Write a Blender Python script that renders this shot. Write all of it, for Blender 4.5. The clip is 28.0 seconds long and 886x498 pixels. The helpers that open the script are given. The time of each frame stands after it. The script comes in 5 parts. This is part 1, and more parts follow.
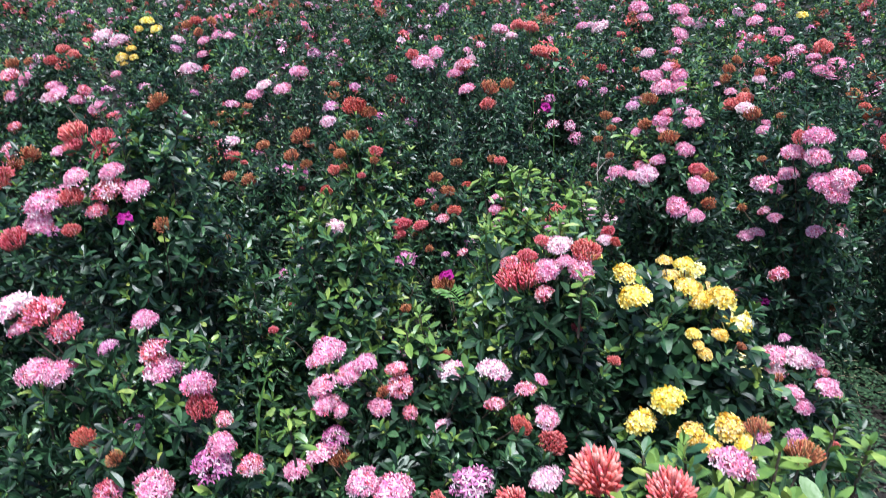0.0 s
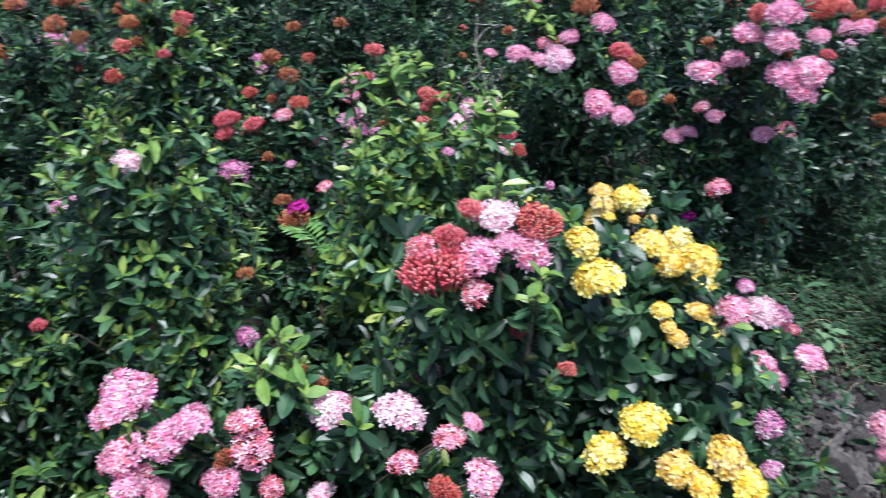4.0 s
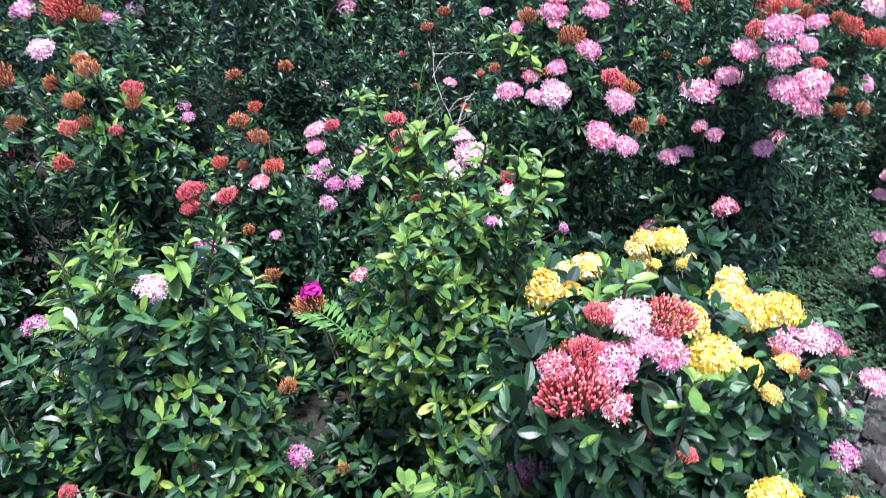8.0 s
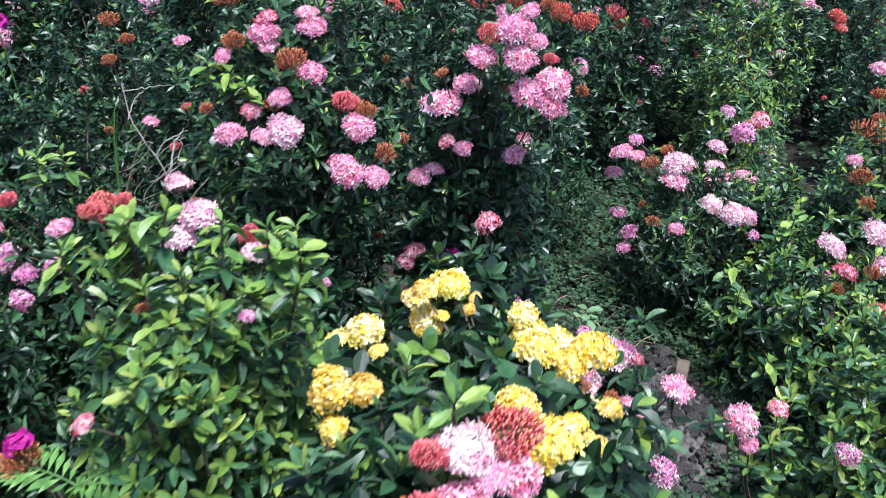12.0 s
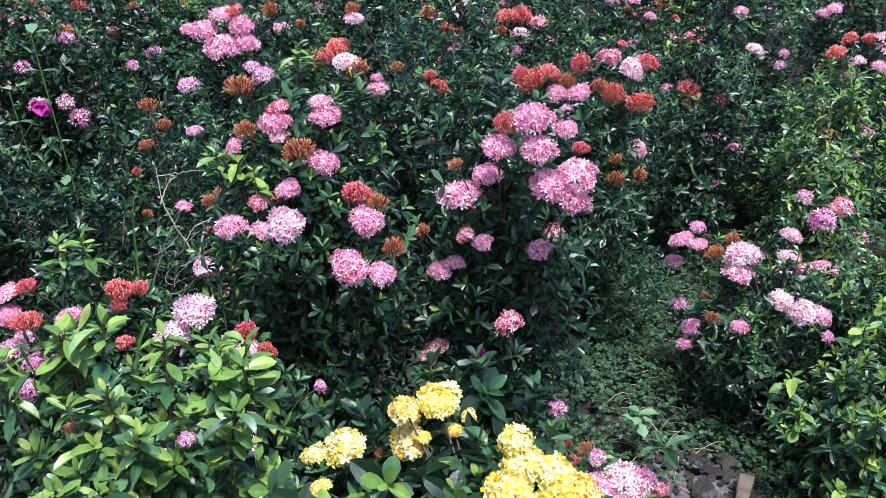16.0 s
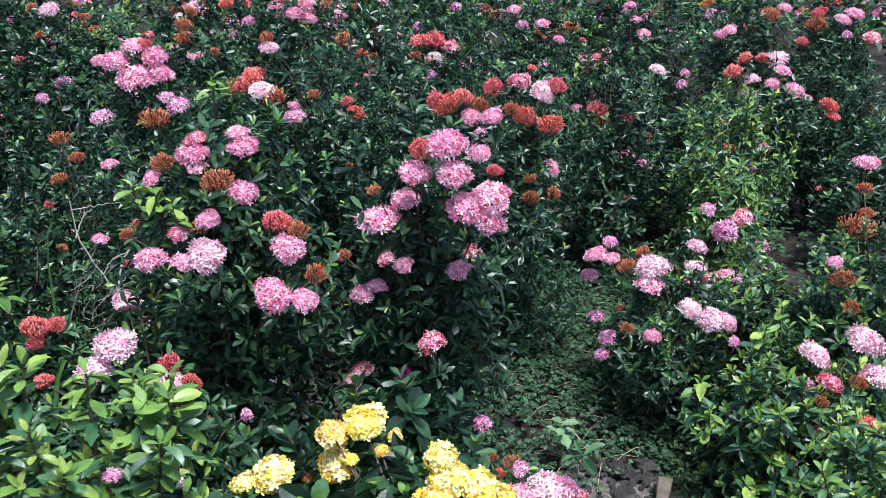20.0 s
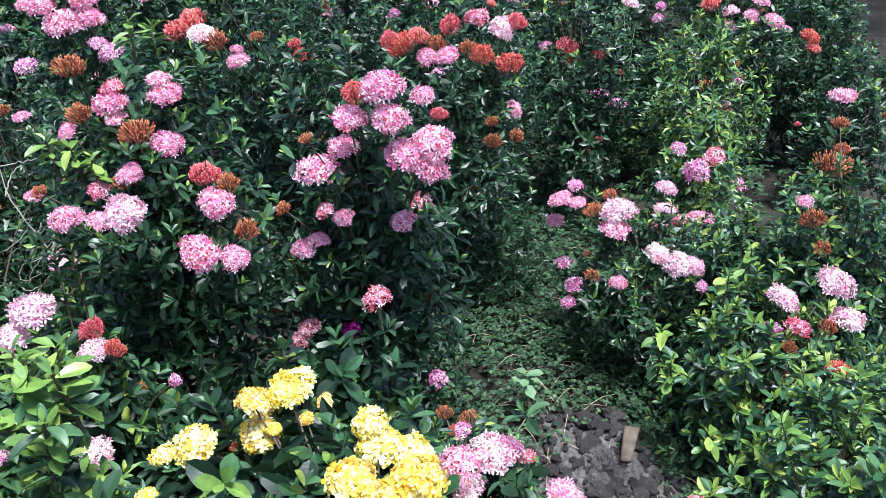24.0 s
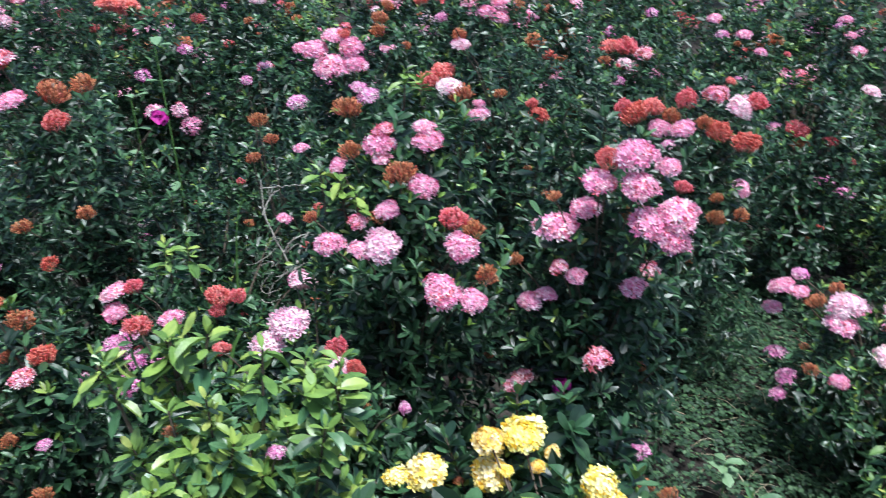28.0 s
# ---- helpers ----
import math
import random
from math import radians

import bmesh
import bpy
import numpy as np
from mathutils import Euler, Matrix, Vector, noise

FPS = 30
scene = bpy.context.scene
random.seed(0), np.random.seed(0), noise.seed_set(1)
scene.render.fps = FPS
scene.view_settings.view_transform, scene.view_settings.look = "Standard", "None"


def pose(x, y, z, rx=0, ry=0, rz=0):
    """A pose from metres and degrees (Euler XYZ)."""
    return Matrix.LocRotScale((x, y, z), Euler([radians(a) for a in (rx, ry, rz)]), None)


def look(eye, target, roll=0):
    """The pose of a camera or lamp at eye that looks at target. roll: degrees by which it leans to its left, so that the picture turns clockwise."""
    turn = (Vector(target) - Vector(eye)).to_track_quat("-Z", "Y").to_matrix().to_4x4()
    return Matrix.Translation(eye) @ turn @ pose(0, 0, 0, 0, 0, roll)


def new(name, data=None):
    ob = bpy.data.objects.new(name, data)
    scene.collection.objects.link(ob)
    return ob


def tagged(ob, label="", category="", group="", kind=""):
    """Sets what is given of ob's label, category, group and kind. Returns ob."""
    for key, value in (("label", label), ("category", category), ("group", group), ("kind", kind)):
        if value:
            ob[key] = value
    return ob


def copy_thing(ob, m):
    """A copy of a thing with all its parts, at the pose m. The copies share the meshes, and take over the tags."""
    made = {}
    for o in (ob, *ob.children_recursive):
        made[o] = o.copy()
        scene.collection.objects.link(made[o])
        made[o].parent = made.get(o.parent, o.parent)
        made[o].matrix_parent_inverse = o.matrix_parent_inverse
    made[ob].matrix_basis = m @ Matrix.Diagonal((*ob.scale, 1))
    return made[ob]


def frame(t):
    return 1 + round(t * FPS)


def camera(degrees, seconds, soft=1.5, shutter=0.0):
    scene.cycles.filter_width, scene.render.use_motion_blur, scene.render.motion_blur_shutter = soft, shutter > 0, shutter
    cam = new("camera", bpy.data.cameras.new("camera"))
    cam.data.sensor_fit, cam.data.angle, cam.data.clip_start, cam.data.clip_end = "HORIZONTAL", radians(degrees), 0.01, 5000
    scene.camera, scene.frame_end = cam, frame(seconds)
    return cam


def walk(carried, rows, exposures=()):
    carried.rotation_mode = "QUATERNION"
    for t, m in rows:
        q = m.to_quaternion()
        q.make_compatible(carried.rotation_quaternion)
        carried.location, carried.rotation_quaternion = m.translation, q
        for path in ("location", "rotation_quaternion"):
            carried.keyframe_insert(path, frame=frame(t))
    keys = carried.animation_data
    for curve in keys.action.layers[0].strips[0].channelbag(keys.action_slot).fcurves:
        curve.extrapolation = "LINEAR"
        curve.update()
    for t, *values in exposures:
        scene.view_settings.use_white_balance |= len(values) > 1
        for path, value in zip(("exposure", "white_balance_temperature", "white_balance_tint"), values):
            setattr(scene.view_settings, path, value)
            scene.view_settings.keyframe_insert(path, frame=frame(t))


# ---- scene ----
cam = camera(57.21, 28.0, 0.65, 0.5)
PATH = [
    (0, 0.5922, -1.0145, 1.5643, 69.977, 0.550, 35.973),
    (0.5, 0.5928, -0.9881, 1.5406, 68.216, -0.069, 35.562),
    (1, 0.5280, -0.8660, 1.5350, 67.970, 0.735, 35.840),
    (1.5, 0.4607, -0.7602, 1.5082, 67.817, 1.265, 36.584),
    (2, 0.3691, -0.7016, 1.5087, 65.095, 0.030, 32.078),
    (2.5, 0.2170, -0.5907, 1.5334, 63.116, -1.952, 21.959),
    (3, 0.1221, -0.5225, 1.5303, 61.471, -4.027, 13.934),
    (3.5, 0.1030, -0.5026, 1.5131, 59.783, -4.378, 16.322),
    (4, 0.1536, -0.4951, 1.5018, 58.855, -2.967, 24.174),
    (4.5, 0.1407, -0.4853, 1.5095, 58.491, -2.356, 27.492),
    (6.5, -0.3058, -0.4133, 1.5071, 52.238, -3.950, 11.044),
    (7, -0.2570, -0.4289, 1.5276, 54.116, -2.335, 10.423),
    (7.5, -0.2121, -0.4245, 1.5464, 56.292, -0.914, 11.608),
    (8, -0.1665, -0.4140, 1.5563, 58.662, -0.627, 13.741),
    (8.5, -0.1126, -0.3875, 1.5578, 60.821, -1.275, 16.574),
    (9, -0.0756, -0.3727, 1.5474, 62.008, -1.765, 17.950),
    (9.5, -0.1333, -0.3400, 1.5501, 62.278, -0.997, 15.058),
    (10, -0.2675, -0.2709, 1.5621, 61.743, -0.762, 6.013),
    (10.5, -0.3288, -0.2481, 1.5598, 60.302, -1.948, -3.354),
    (11, -0.3241, -0.2541, 1.5493, 58.935, -2.893, -7.146),
    (11.5, -0.2932, -0.2235, 1.5405, 58.160, -2.126, -7.996),
    (12, -0.2356, -0.1411, 1.5395, 58.311, -1.207, -7.779),
    (12.5, -0.1546, -0.0493, 1.5426, 59.251, -1.174, -6.719),
    (13, -0.0994, 0.0101, 1.5494, 59.777, -1.224, -4.872),
    (13.5, -0.0461, 0.0268, 1.5477, 60.327, -1.064, -1.885),
    (15.5, -0.0452, -0.0138, 1.5375, 62.511, 1.307, -0.000),
    (16, -0.0439, -0.0229, 1.5416, 62.848, 1.302, -0.660),
    (16.5, -0.0309, -0.0258, 1.5442, 62.971, 1.698, -1.140),
    (17, 0.0000, 0.0000, 1.5500, 63.000, 1.971, -1.004),
    (17.5, 0.0207, 0.0590, 1.5296, 62.602, 1.924, 0.960),
    (18, -0.0091, 0.0333, 1.5398, 61.595, 2.562, 1.362),
    (18.5, -0.0554, -0.0263, 1.5598, 62.051, 2.442, -0.764),
    (19, -0.0672, -0.0705, 1.5753, 63.463, 1.825, -3.960),
    (19.5, -0.0619, -0.0763, 1.5736, 64.212, 1.108, -6.028),
    (20, -0.0369, -0.0570, 1.5665, 64.104, 0.841, -6.358),
    (20.5, 0.0115, -0.0306, 1.5527, 63.664, 1.061, -5.507),
    (21, 0.0331, -0.0103, 1.5496, 63.544, 1.183, -4.052),
    (21.5, 0.0169, -0.0330, 1.5511, 63.860, 1.132, -0.099),
    (23.5, 0.0804, 0.0354, 1.5221, 60.467, 1.909, -5.896),
    (24, 0.0690, 0.0183, 1.5323, 60.161, 1.900, -7.406),
    (24.5, 0.0500, 0.0074, 1.5417, 60.878, 1.567, -6.728),
    (25, 0.0099, -0.0214, 1.5562, 63.246, 0.523, -4.292),
    (25.5, -0.0072, -0.0209, 1.5482, 64.153, -0.074, -1.523),
    (26, -0.0118, 0.0047, 1.5369, 63.491, -0.159, 0.678),
    (26.5, -0.0020, 0.0416, 1.5345, 62.714, -0.546, 2.495),
    (27, -0.0185, 0.0449, 1.5436, 62.645, -0.772, 3.191),
    (27.5, -0.0435, -0.0092, 1.5482, 63.266, 0.111, 3.200),
    (28, -0.0608, -0.0206, 1.5576, 64.343, 0.386, 6.454),
]
walk(cam, [(t, pose(x, y, z, rx, ry, rz)) for t, x, y, z, rx, ry, rz in PATH],
     exposures=[(0, 1.42, 6150, 9), (2, 1.44, 6150, 9), (3, 1.30, 6100, 9), (4, 1.32, 6050, 10), (7, 1.84, 6000, 8), (9, 1.80, 6000, 8), (13, 1.54, 6150, 8), (17, 1.54, 6150, 7), (20, 1.46, 6200, 7), (24, 1.72, 6150, 7), (26, 1.48, 6150, 7), (28, 1.52, 6150, 9)])

# ---- light: bright overcast sky ----
world = bpy.data.worlds.new("sky")
scene.world = world
world.use_nodes = True
wn = world.node_tree
sky = wn.nodes.new("ShaderNodeTexSky")
sky.sky_type = "NISHITA"
sky.sun_disc = False
sky.sun_elevation = radians(70)
sky.sun_rotation = radians(158)
sky.dust_density = 1.0
wn.links.new(sky.outputs[0], wn.nodes["Background"].inputs[0])
wn.nodes["Background"].inputs[1].default_value = 0.078
sun = new("sun", bpy.data.lights.new("sun", "SUN"))
sun.data.energy = 2.7
sun.data.angle = radians(14)
sun.data.color = (0.96, 0.985, 1.0)
sun.matrix_world = look((0.7, -1.1, 5.2), (0, 0, 0))


# ---- materials ----
def material(name, rough=0.5, spec=0.5):
    m = bpy.data.materials.new(name)
    m.use_nodes = True
    nt = m.node_tree
    b = nt.nodes["Principled BSDF"]
    b.inputs["Roughness"].default_value = rough
    b.inputs["Specular IOR Level"].default_value = spec
    return m, nt, b


def ramp(nt, fac, stops):
    r = nt.nodes.new("ShaderNodeValToRGB")
    while len(r.color_ramp.elements) < len(stops):
        r.color_ramp.elements.new(0.5)
    for e, (at, c) in zip(r.color_ramp.elements, stops):
        e.position, e.color = at, (*c, 1)
    nt.links.new(fac, r.inputs[0])
    return r.outputs[0]


def coords(nt, scale, detail=3.0):
    tc = nt.nodes.new("ShaderNodeTexCoord")
    n = nt.nodes.new("ShaderNodeTexNoise")
    n.inputs["Scale"].default_value = scale
    n.inputs["Detail"].default_value = detail
    nt.links.new(tc.outputs["Object"], n.inputs["Vector"])
    return n.outputs["Fac"]


def bump(nt, b, fac, strength, distance):
    u = nt.nodes.new("ShaderNodeBump")
    u.inputs["Strength"].default_value = strength
    u.inputs["Distance"].default_value = distance
    nt.links.new(fac, u.inputs["Height"])
    nt.links.new(u.outputs[0], b.inputs["Normal"])


def mixed(nt, a, c, fac, kind="MIX"):
    x = nt.nodes.new("ShaderNodeMix")
    x.data_type, x.blend_type = "RGBA", kind
    for sock, v in ((x.inputs[6], a), (x.inputs[7], c), (x.inputs[0], fac)):
        if isinstance(v, (int, float)):
            sock.default_value = v
        elif isinstance(v, tuple):
            sock.default_value = (*v, 1)
        else:
            nt.links.new(v, sock)
    return x.outputs[2]


def leaf_material(name, stops, single, rough=0.38):
    """Glossy leaf; each leaf has its own tone."""
    m, nt, b = material(name, rough, 0.50)
    if single:
        pick = nt.nodes.new("ShaderNodeObjectInfo").outputs["Random"]
    else:
        pick = nt.nodes.new("ShaderNodeNewGeometry").outputs["Random Per Island"]
    tone = ramp(nt, pick, stops)
    spots = ramp(nt, coords(nt, 60.0, 2.0), [(0.3, (0.62, 0.68, 0.62)), (0.7, (1.22, 1.18, 1.05))])
    col = mixed(nt, tone, spots, 1.0, "MULTIPLY")
    nt.links.new(col, b.inputs["Base Color"])
    bump(nt, b, coords(nt, 220.0, 2.0), 0.15, 0.002)
    t = nt.nodes.new("ShaderNodeBsdfTranslucent")
    nt.links.new(col, t.inputs[0])
    mix = nt.nodes.new("ShaderNodeMixShader")
    mix.inputs[0].default_value = 0.16
    nt.links.new(b.outputs[0], mix.inputs[1])
    nt.links.new(t.outputs[0], mix.inputs[2])
    nt.links.new(mix.outputs[0], nt.nodes["Material Output"].inputs[0])
    return m


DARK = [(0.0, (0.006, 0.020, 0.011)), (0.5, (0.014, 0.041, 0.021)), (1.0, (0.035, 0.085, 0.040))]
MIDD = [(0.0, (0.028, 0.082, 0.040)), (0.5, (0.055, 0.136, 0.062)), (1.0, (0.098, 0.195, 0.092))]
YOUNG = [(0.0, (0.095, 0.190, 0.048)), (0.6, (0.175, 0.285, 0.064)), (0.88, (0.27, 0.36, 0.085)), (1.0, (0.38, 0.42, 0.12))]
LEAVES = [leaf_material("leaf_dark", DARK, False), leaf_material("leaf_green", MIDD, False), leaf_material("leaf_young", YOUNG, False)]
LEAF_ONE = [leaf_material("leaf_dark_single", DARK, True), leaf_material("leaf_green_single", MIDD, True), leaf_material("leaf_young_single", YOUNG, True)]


def petal_material(name, stops, rough=0.6):
    m, nt, b = material(name, rough, 0.3)
    isl = nt.nodes.new("ShaderNodeNewGeometry").outputs["Random Per Island"]
    one = nt.nodes.new("ShaderNodeObjectInfo").outputs["Random"]
    tone = ramp(nt, isl, stops)
    drift = ramp(nt, one, [(0.0, (0.9, 0.8, 0.86)), (0.5, (1.0, 1.0, 1.0)), (1.0, (1.04, 1.1, 1.04))])
    col = mixed(nt, tone, drift, 1.0, "MULTIPLY")
    nt.links.new(col, b.inputs["Base Color"])
    t = nt.nodes.new("ShaderNodeBsdfTranslucent")
    nt.links.new(col, t.inputs[0])
    mix = nt.nodes.new("ShaderNodeMixShader")
    mix.inputs[0].default_value = 0.2
    nt.links.new(b.outputs[0], mix.inputs[1])
    nt.links.new(t.outputs[0], mix.inputs[2])
    nt.links.new(mix.outputs[0], nt.nodes["Material Output"].inputs[0])
    return m


PINK = petal_material("petal_pink", [(0.0, (0.80, 0.16, 0.37)), (0.5, (0.90, 0.41, 0.585)), (1.0, (0.95, 0.69, 0.79))])
PALE = petal_material("petal_pale_pink", [(0.0, (0.88, 0.48, 0.56)), (0.5, (0.92, 0.70, 0.74)), (1.0, (0.93, 0.86, 0.86))])
VIOLET = petal_material("petal_violet_pink", [(0.0, (0.62, 0.11, 0.38)), (0.5, (0.76, 0.27, 0.52)), (1.0, (0.86, 0.52, 0.70))])
CORAL = petal_material("petal_coral", [(0.0, (0.70, 0.07, 0.12)), (0.5, (0.82, 0.16, 0.20)), (1.0, (0.88, 0.36, 0.38))])
RED = petal_material("bud_red", [(0.0, (0.52, 0.055, 0.050)), (0.5, (0.72, 0.14, 0.105)), (1.0, (0.84, 0.33, 0.26))])
BROWN = petal_material("bud_brown", [(0.0, (0.26, 0.075, 0.045)), (0.5, (0.40, 0.135, 0.075)), (1.0, (0.54, 0.24, 0.13))])
YELLOW = petal_material("petal_yellow", [(0.0, (0.88, 0.50, 0.03)), (0.35, (0.94, 0.73, 0.12)), (1.0, (0.96, 0.87, 0.40))])
CREAM = petal_material("petal_cream", [(0.0, (0.90, 0.72, 0.25)), (0.5, (0.93, 0.84, 0.48)), (1.0, (0.94, 0.90, 0.66))])
ROSE = petal_material("bud_rose_tip", [(0.0, (0.74, 0.10, 0.10)), (0.5, (0.84, 0.22, 0.20)), (1.0, (0.90, 0.42, 0.38))])
RUST = petal_material("bud_rust_tip", [(0.0, (0.46, 0.12, 0.05)), (0.5, (0.62, 0.22, 0.10)), (1.0, (0.72, 0.36, 0.18))])
MAGENTA = petal_material("bract_magenta", [(0.0, (0.32, 0.01, 0.18)), (1.0, (0.52, 0.02, 0.30))])

BARK, _nt, _b = material("bark", 0.85, 0.2)
_nt.links.new(ramp(_nt, coords(_nt, 45.0), [(0.3, (0.05, 0.035, 0.025)), (0.7, (0.17, 0.13, 0.10))]), _b.inputs["Base Color"])
bump(_nt, _b, coords(_nt, 90.0), 0.6, 0.004)

SOIL, _nt, _b = material("soil", 0.95, 0.15)
_base = ramp(_nt, coords(_nt, 3.5, 6.0), [(0.3, (0.020, 0.018, 0.016)), (0.7, (0.056, 0.048, 0.043))])
_fine = ramp(_nt, coords(_nt, 70.0, 4.0), [(0.3, (0.6, 0.6, 0.6)), (0.7, (1.25, 1.2, 1.15))])
_nt.links.new(mixed(_nt, _base, _fine, 1.0, "MULTIPLY"), _b.inputs["Base Color"])
bump(_nt, _b, coords(_nt, 55.0, 6.0), 0.8, 0.012)

CLOD, _nt, _b = material("dry_clod", 0.95, 0.15)
_one = _nt.nodes.new("ShaderNodeObjectInfo").outputs["Random"]
_tone = ramp(_nt, _one, [(0.0, (0.095, 0.084, 0.084)), (1.0, (0.17, 0.152, 0.150))])
_fine = ramp(_nt, coords(_nt, 60.0, 4.0), [(0.3, (0.65, 0.62, 0.6)), (0.7, (1.2, 1.2, 1.2))])
_nt.links.new(mixed(_nt, _tone, _fine, 1.0, "MULTIPLY"), _b.inputs["Base Color"])
bump(_nt, _b, coords(_nt, 80.0, 5.0), 1.0, 0.012)

WEED = leaf_material("weed_leaf", [(0.0, (0.012, 0.036, 0.018)), (0.5, (0.028, 0.072, 0.034)), (1.0, (0.07, 0.14, 0.06))], False, 0.6)
STRAW, _nt, _b = material("dry_straw", 0.8, 0.2)
_nt.links.new(ramp(_nt, coords(_nt, 20.0), [(0.3, (0.25, 0.19, 0.12)), (0.7, (0.48, 0.40, 0.28))]), _b.inputs["Base Color"])
GRASS = leaf_material("grass_blade", [(0.0, (0.08, 0.20, 0.05)), (1.0, (0.16, 0.32, 0.09))], False, 0.5)


# ---- mesh building ----
rng = np.random.default_rng(7)


def mesh_from(name, v, faces, mats, index=None, smooth=False):
    """v: (n, 3). faces: list of arrays of equal-sided faces."""
    me = bpy.data.meshes.new(name)
    loops = np.concatenate([f.ravel() for f in faces]).astype(np.int32)
    sizes = np.concatenate([np.full(len(f), f.shape[1]) for f in faces])
    starts = np.concatenate([[0], np.cumsum(sizes)[:-1]]).astype(np.int32)
    me.vertices.add(len(v))
    me.vertices.foreach_set("co", np.ascontiguousarray(v, dtype=np.float32).ravel())
    me.loops.add(len(loops))
    me.loops.foreach_set("vertex_index", loops)
    me.polygons.add(len(starts))
    me.polygons.foreach_set("loop_start", starts)
    for m in mats:
        me.materials.append(m)
    if index is not None:
        me.polygons.foreach_set("material_index", np.asarray(index, dtype=np.int32))
    if smooth:
        me.polygons.foreach_set("use_smooth", np.ones(len(starts), dtype=bool))
    me.update()
    me.validate()
    return me


def unit(a):
    return a / (np.linalg.norm(a, axis=-1, keepdims=True) + 1e-9)


def leaf_template(fine, width=0.38, droop=0.2):
    """Leaf of length 1 along x, folded along its midrib: verts, quads, tris."""
    cuts = (((0.58, 1.0),), ((0.32, 0.78), (0.74, 0.95)), ((0.14, 0.36), (0.38, 0.82), (0.64, 1.0), (0.88, 0.62)))[int(fine)]
    v, quads, tris = [(0, 0, 0), (1, 0, -droop)], [], []
    for side in (1, -1):
        first = len(v)
        for t, w in cuts:
            z = -droop * t * t
            v += [(t, side * w * width / 2, z + 0.085 * w), (t, 0, z)]
        rows = [(first + 2 * k, first + 2 * k + 1) for k in range(len(cuts))]
        faces = [(0, rows[0][1], rows[0][0]), (1, rows[-1][0], rows[-1][1])]
        faces += [(a[0], a[1], c[1], c[0]) for a, c in zip(rows, rows[1:])]
        for f in faces:
            f = f if side > 0 else f[::-1]
            (tris if len(f) == 3 else quads).append(f)
    return np.array(v, float), np.array(quads, int).reshape(-1, 4), np.array(tris, int)


FINE, MEDIUM, COARSE = leaf_template(2, 0.37), leaf_template(1, 0.36), leaf_template(0, 0.36)
SIMPLE = (np.array(((0, 0, 0), (0.55, 0.20, 0.06), (1, 0, -0.05), (0.55, -0.20, 0.06))), np.zeros((0, 4), int), np.array(((0, 2, 1), (0, 3, 2))))


def frames_of(direction, up):
    x = unit(direction)
    y = unit(np.cross(up, x))
    return x, y, np.cross(x, y)


def leaves_of(pos, way, pairs, size, spread=54.0, gap=0.14):
    """Leaves in crossed pairs along shoots: base, x, y, z, size, age (0 at the foot, 1 at the tip)."""
    n = len(pos)
    x, y, z = frames_of(way, np.tile((0.13, 0.21, 0.97), (n, 1)) + rng.normal(0, 0.3, (n, 3)))
    base, ax, ay, az, sz, age = [], [], [], [], [], []
    turn = rng.uniform(0, 6.28, n)
    flush = rng.normal(0, 0.28, n)  # some shoots are younger than others
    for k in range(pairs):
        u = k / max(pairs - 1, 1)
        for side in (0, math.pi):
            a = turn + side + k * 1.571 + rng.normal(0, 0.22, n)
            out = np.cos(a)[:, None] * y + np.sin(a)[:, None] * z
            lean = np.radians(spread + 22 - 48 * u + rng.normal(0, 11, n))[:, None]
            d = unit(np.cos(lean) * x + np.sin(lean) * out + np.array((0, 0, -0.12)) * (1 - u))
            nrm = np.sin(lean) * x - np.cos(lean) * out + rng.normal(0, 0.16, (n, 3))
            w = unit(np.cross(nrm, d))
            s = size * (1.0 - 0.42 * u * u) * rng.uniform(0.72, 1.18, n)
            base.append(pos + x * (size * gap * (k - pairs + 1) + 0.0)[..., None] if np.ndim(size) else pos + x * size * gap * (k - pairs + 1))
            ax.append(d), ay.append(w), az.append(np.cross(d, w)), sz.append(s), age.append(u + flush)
    return [np.concatenate(q) for q in (base, ax, ay, az, sz, age)]


def leaf_mesh(name, lv, template, mats, fresh, wide=1.0):
    base, ax, ay, az, sz, age = lv
    tv, tq, tt = template
    n, k = len(base), len(tv)
    flat = wide * rng.uniform(0.75, 1.25, n)[:, None, None]
    bow = rng.uniform(-0.3, 2.2, n)[:, None, None]
    v = base[:, None] + sz[:, None, None] * (tv[None, :, :1] * ax[:, None] + flat * tv[None, :, 1:2] * ay[:, None] + bow * tv[None, :, 2:] * az[:, None])
    off = (np.arange(n) * k)[:, None, None]
    faces = [(tq[None] + off).reshape(-1, 4), (tt[None] + off).reshape(-1, 3)]
    faces = [f for f in faces if len(f)]
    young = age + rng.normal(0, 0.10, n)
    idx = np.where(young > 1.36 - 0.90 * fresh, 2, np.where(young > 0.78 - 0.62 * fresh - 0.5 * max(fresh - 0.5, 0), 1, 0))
    index = np.concatenate([np.repeat(idx, len(t)) for t in (tq, tt) if len(t)])
    return mesh_from(name, v.reshape(-1, 3), faces, mats, index, smooth=True)


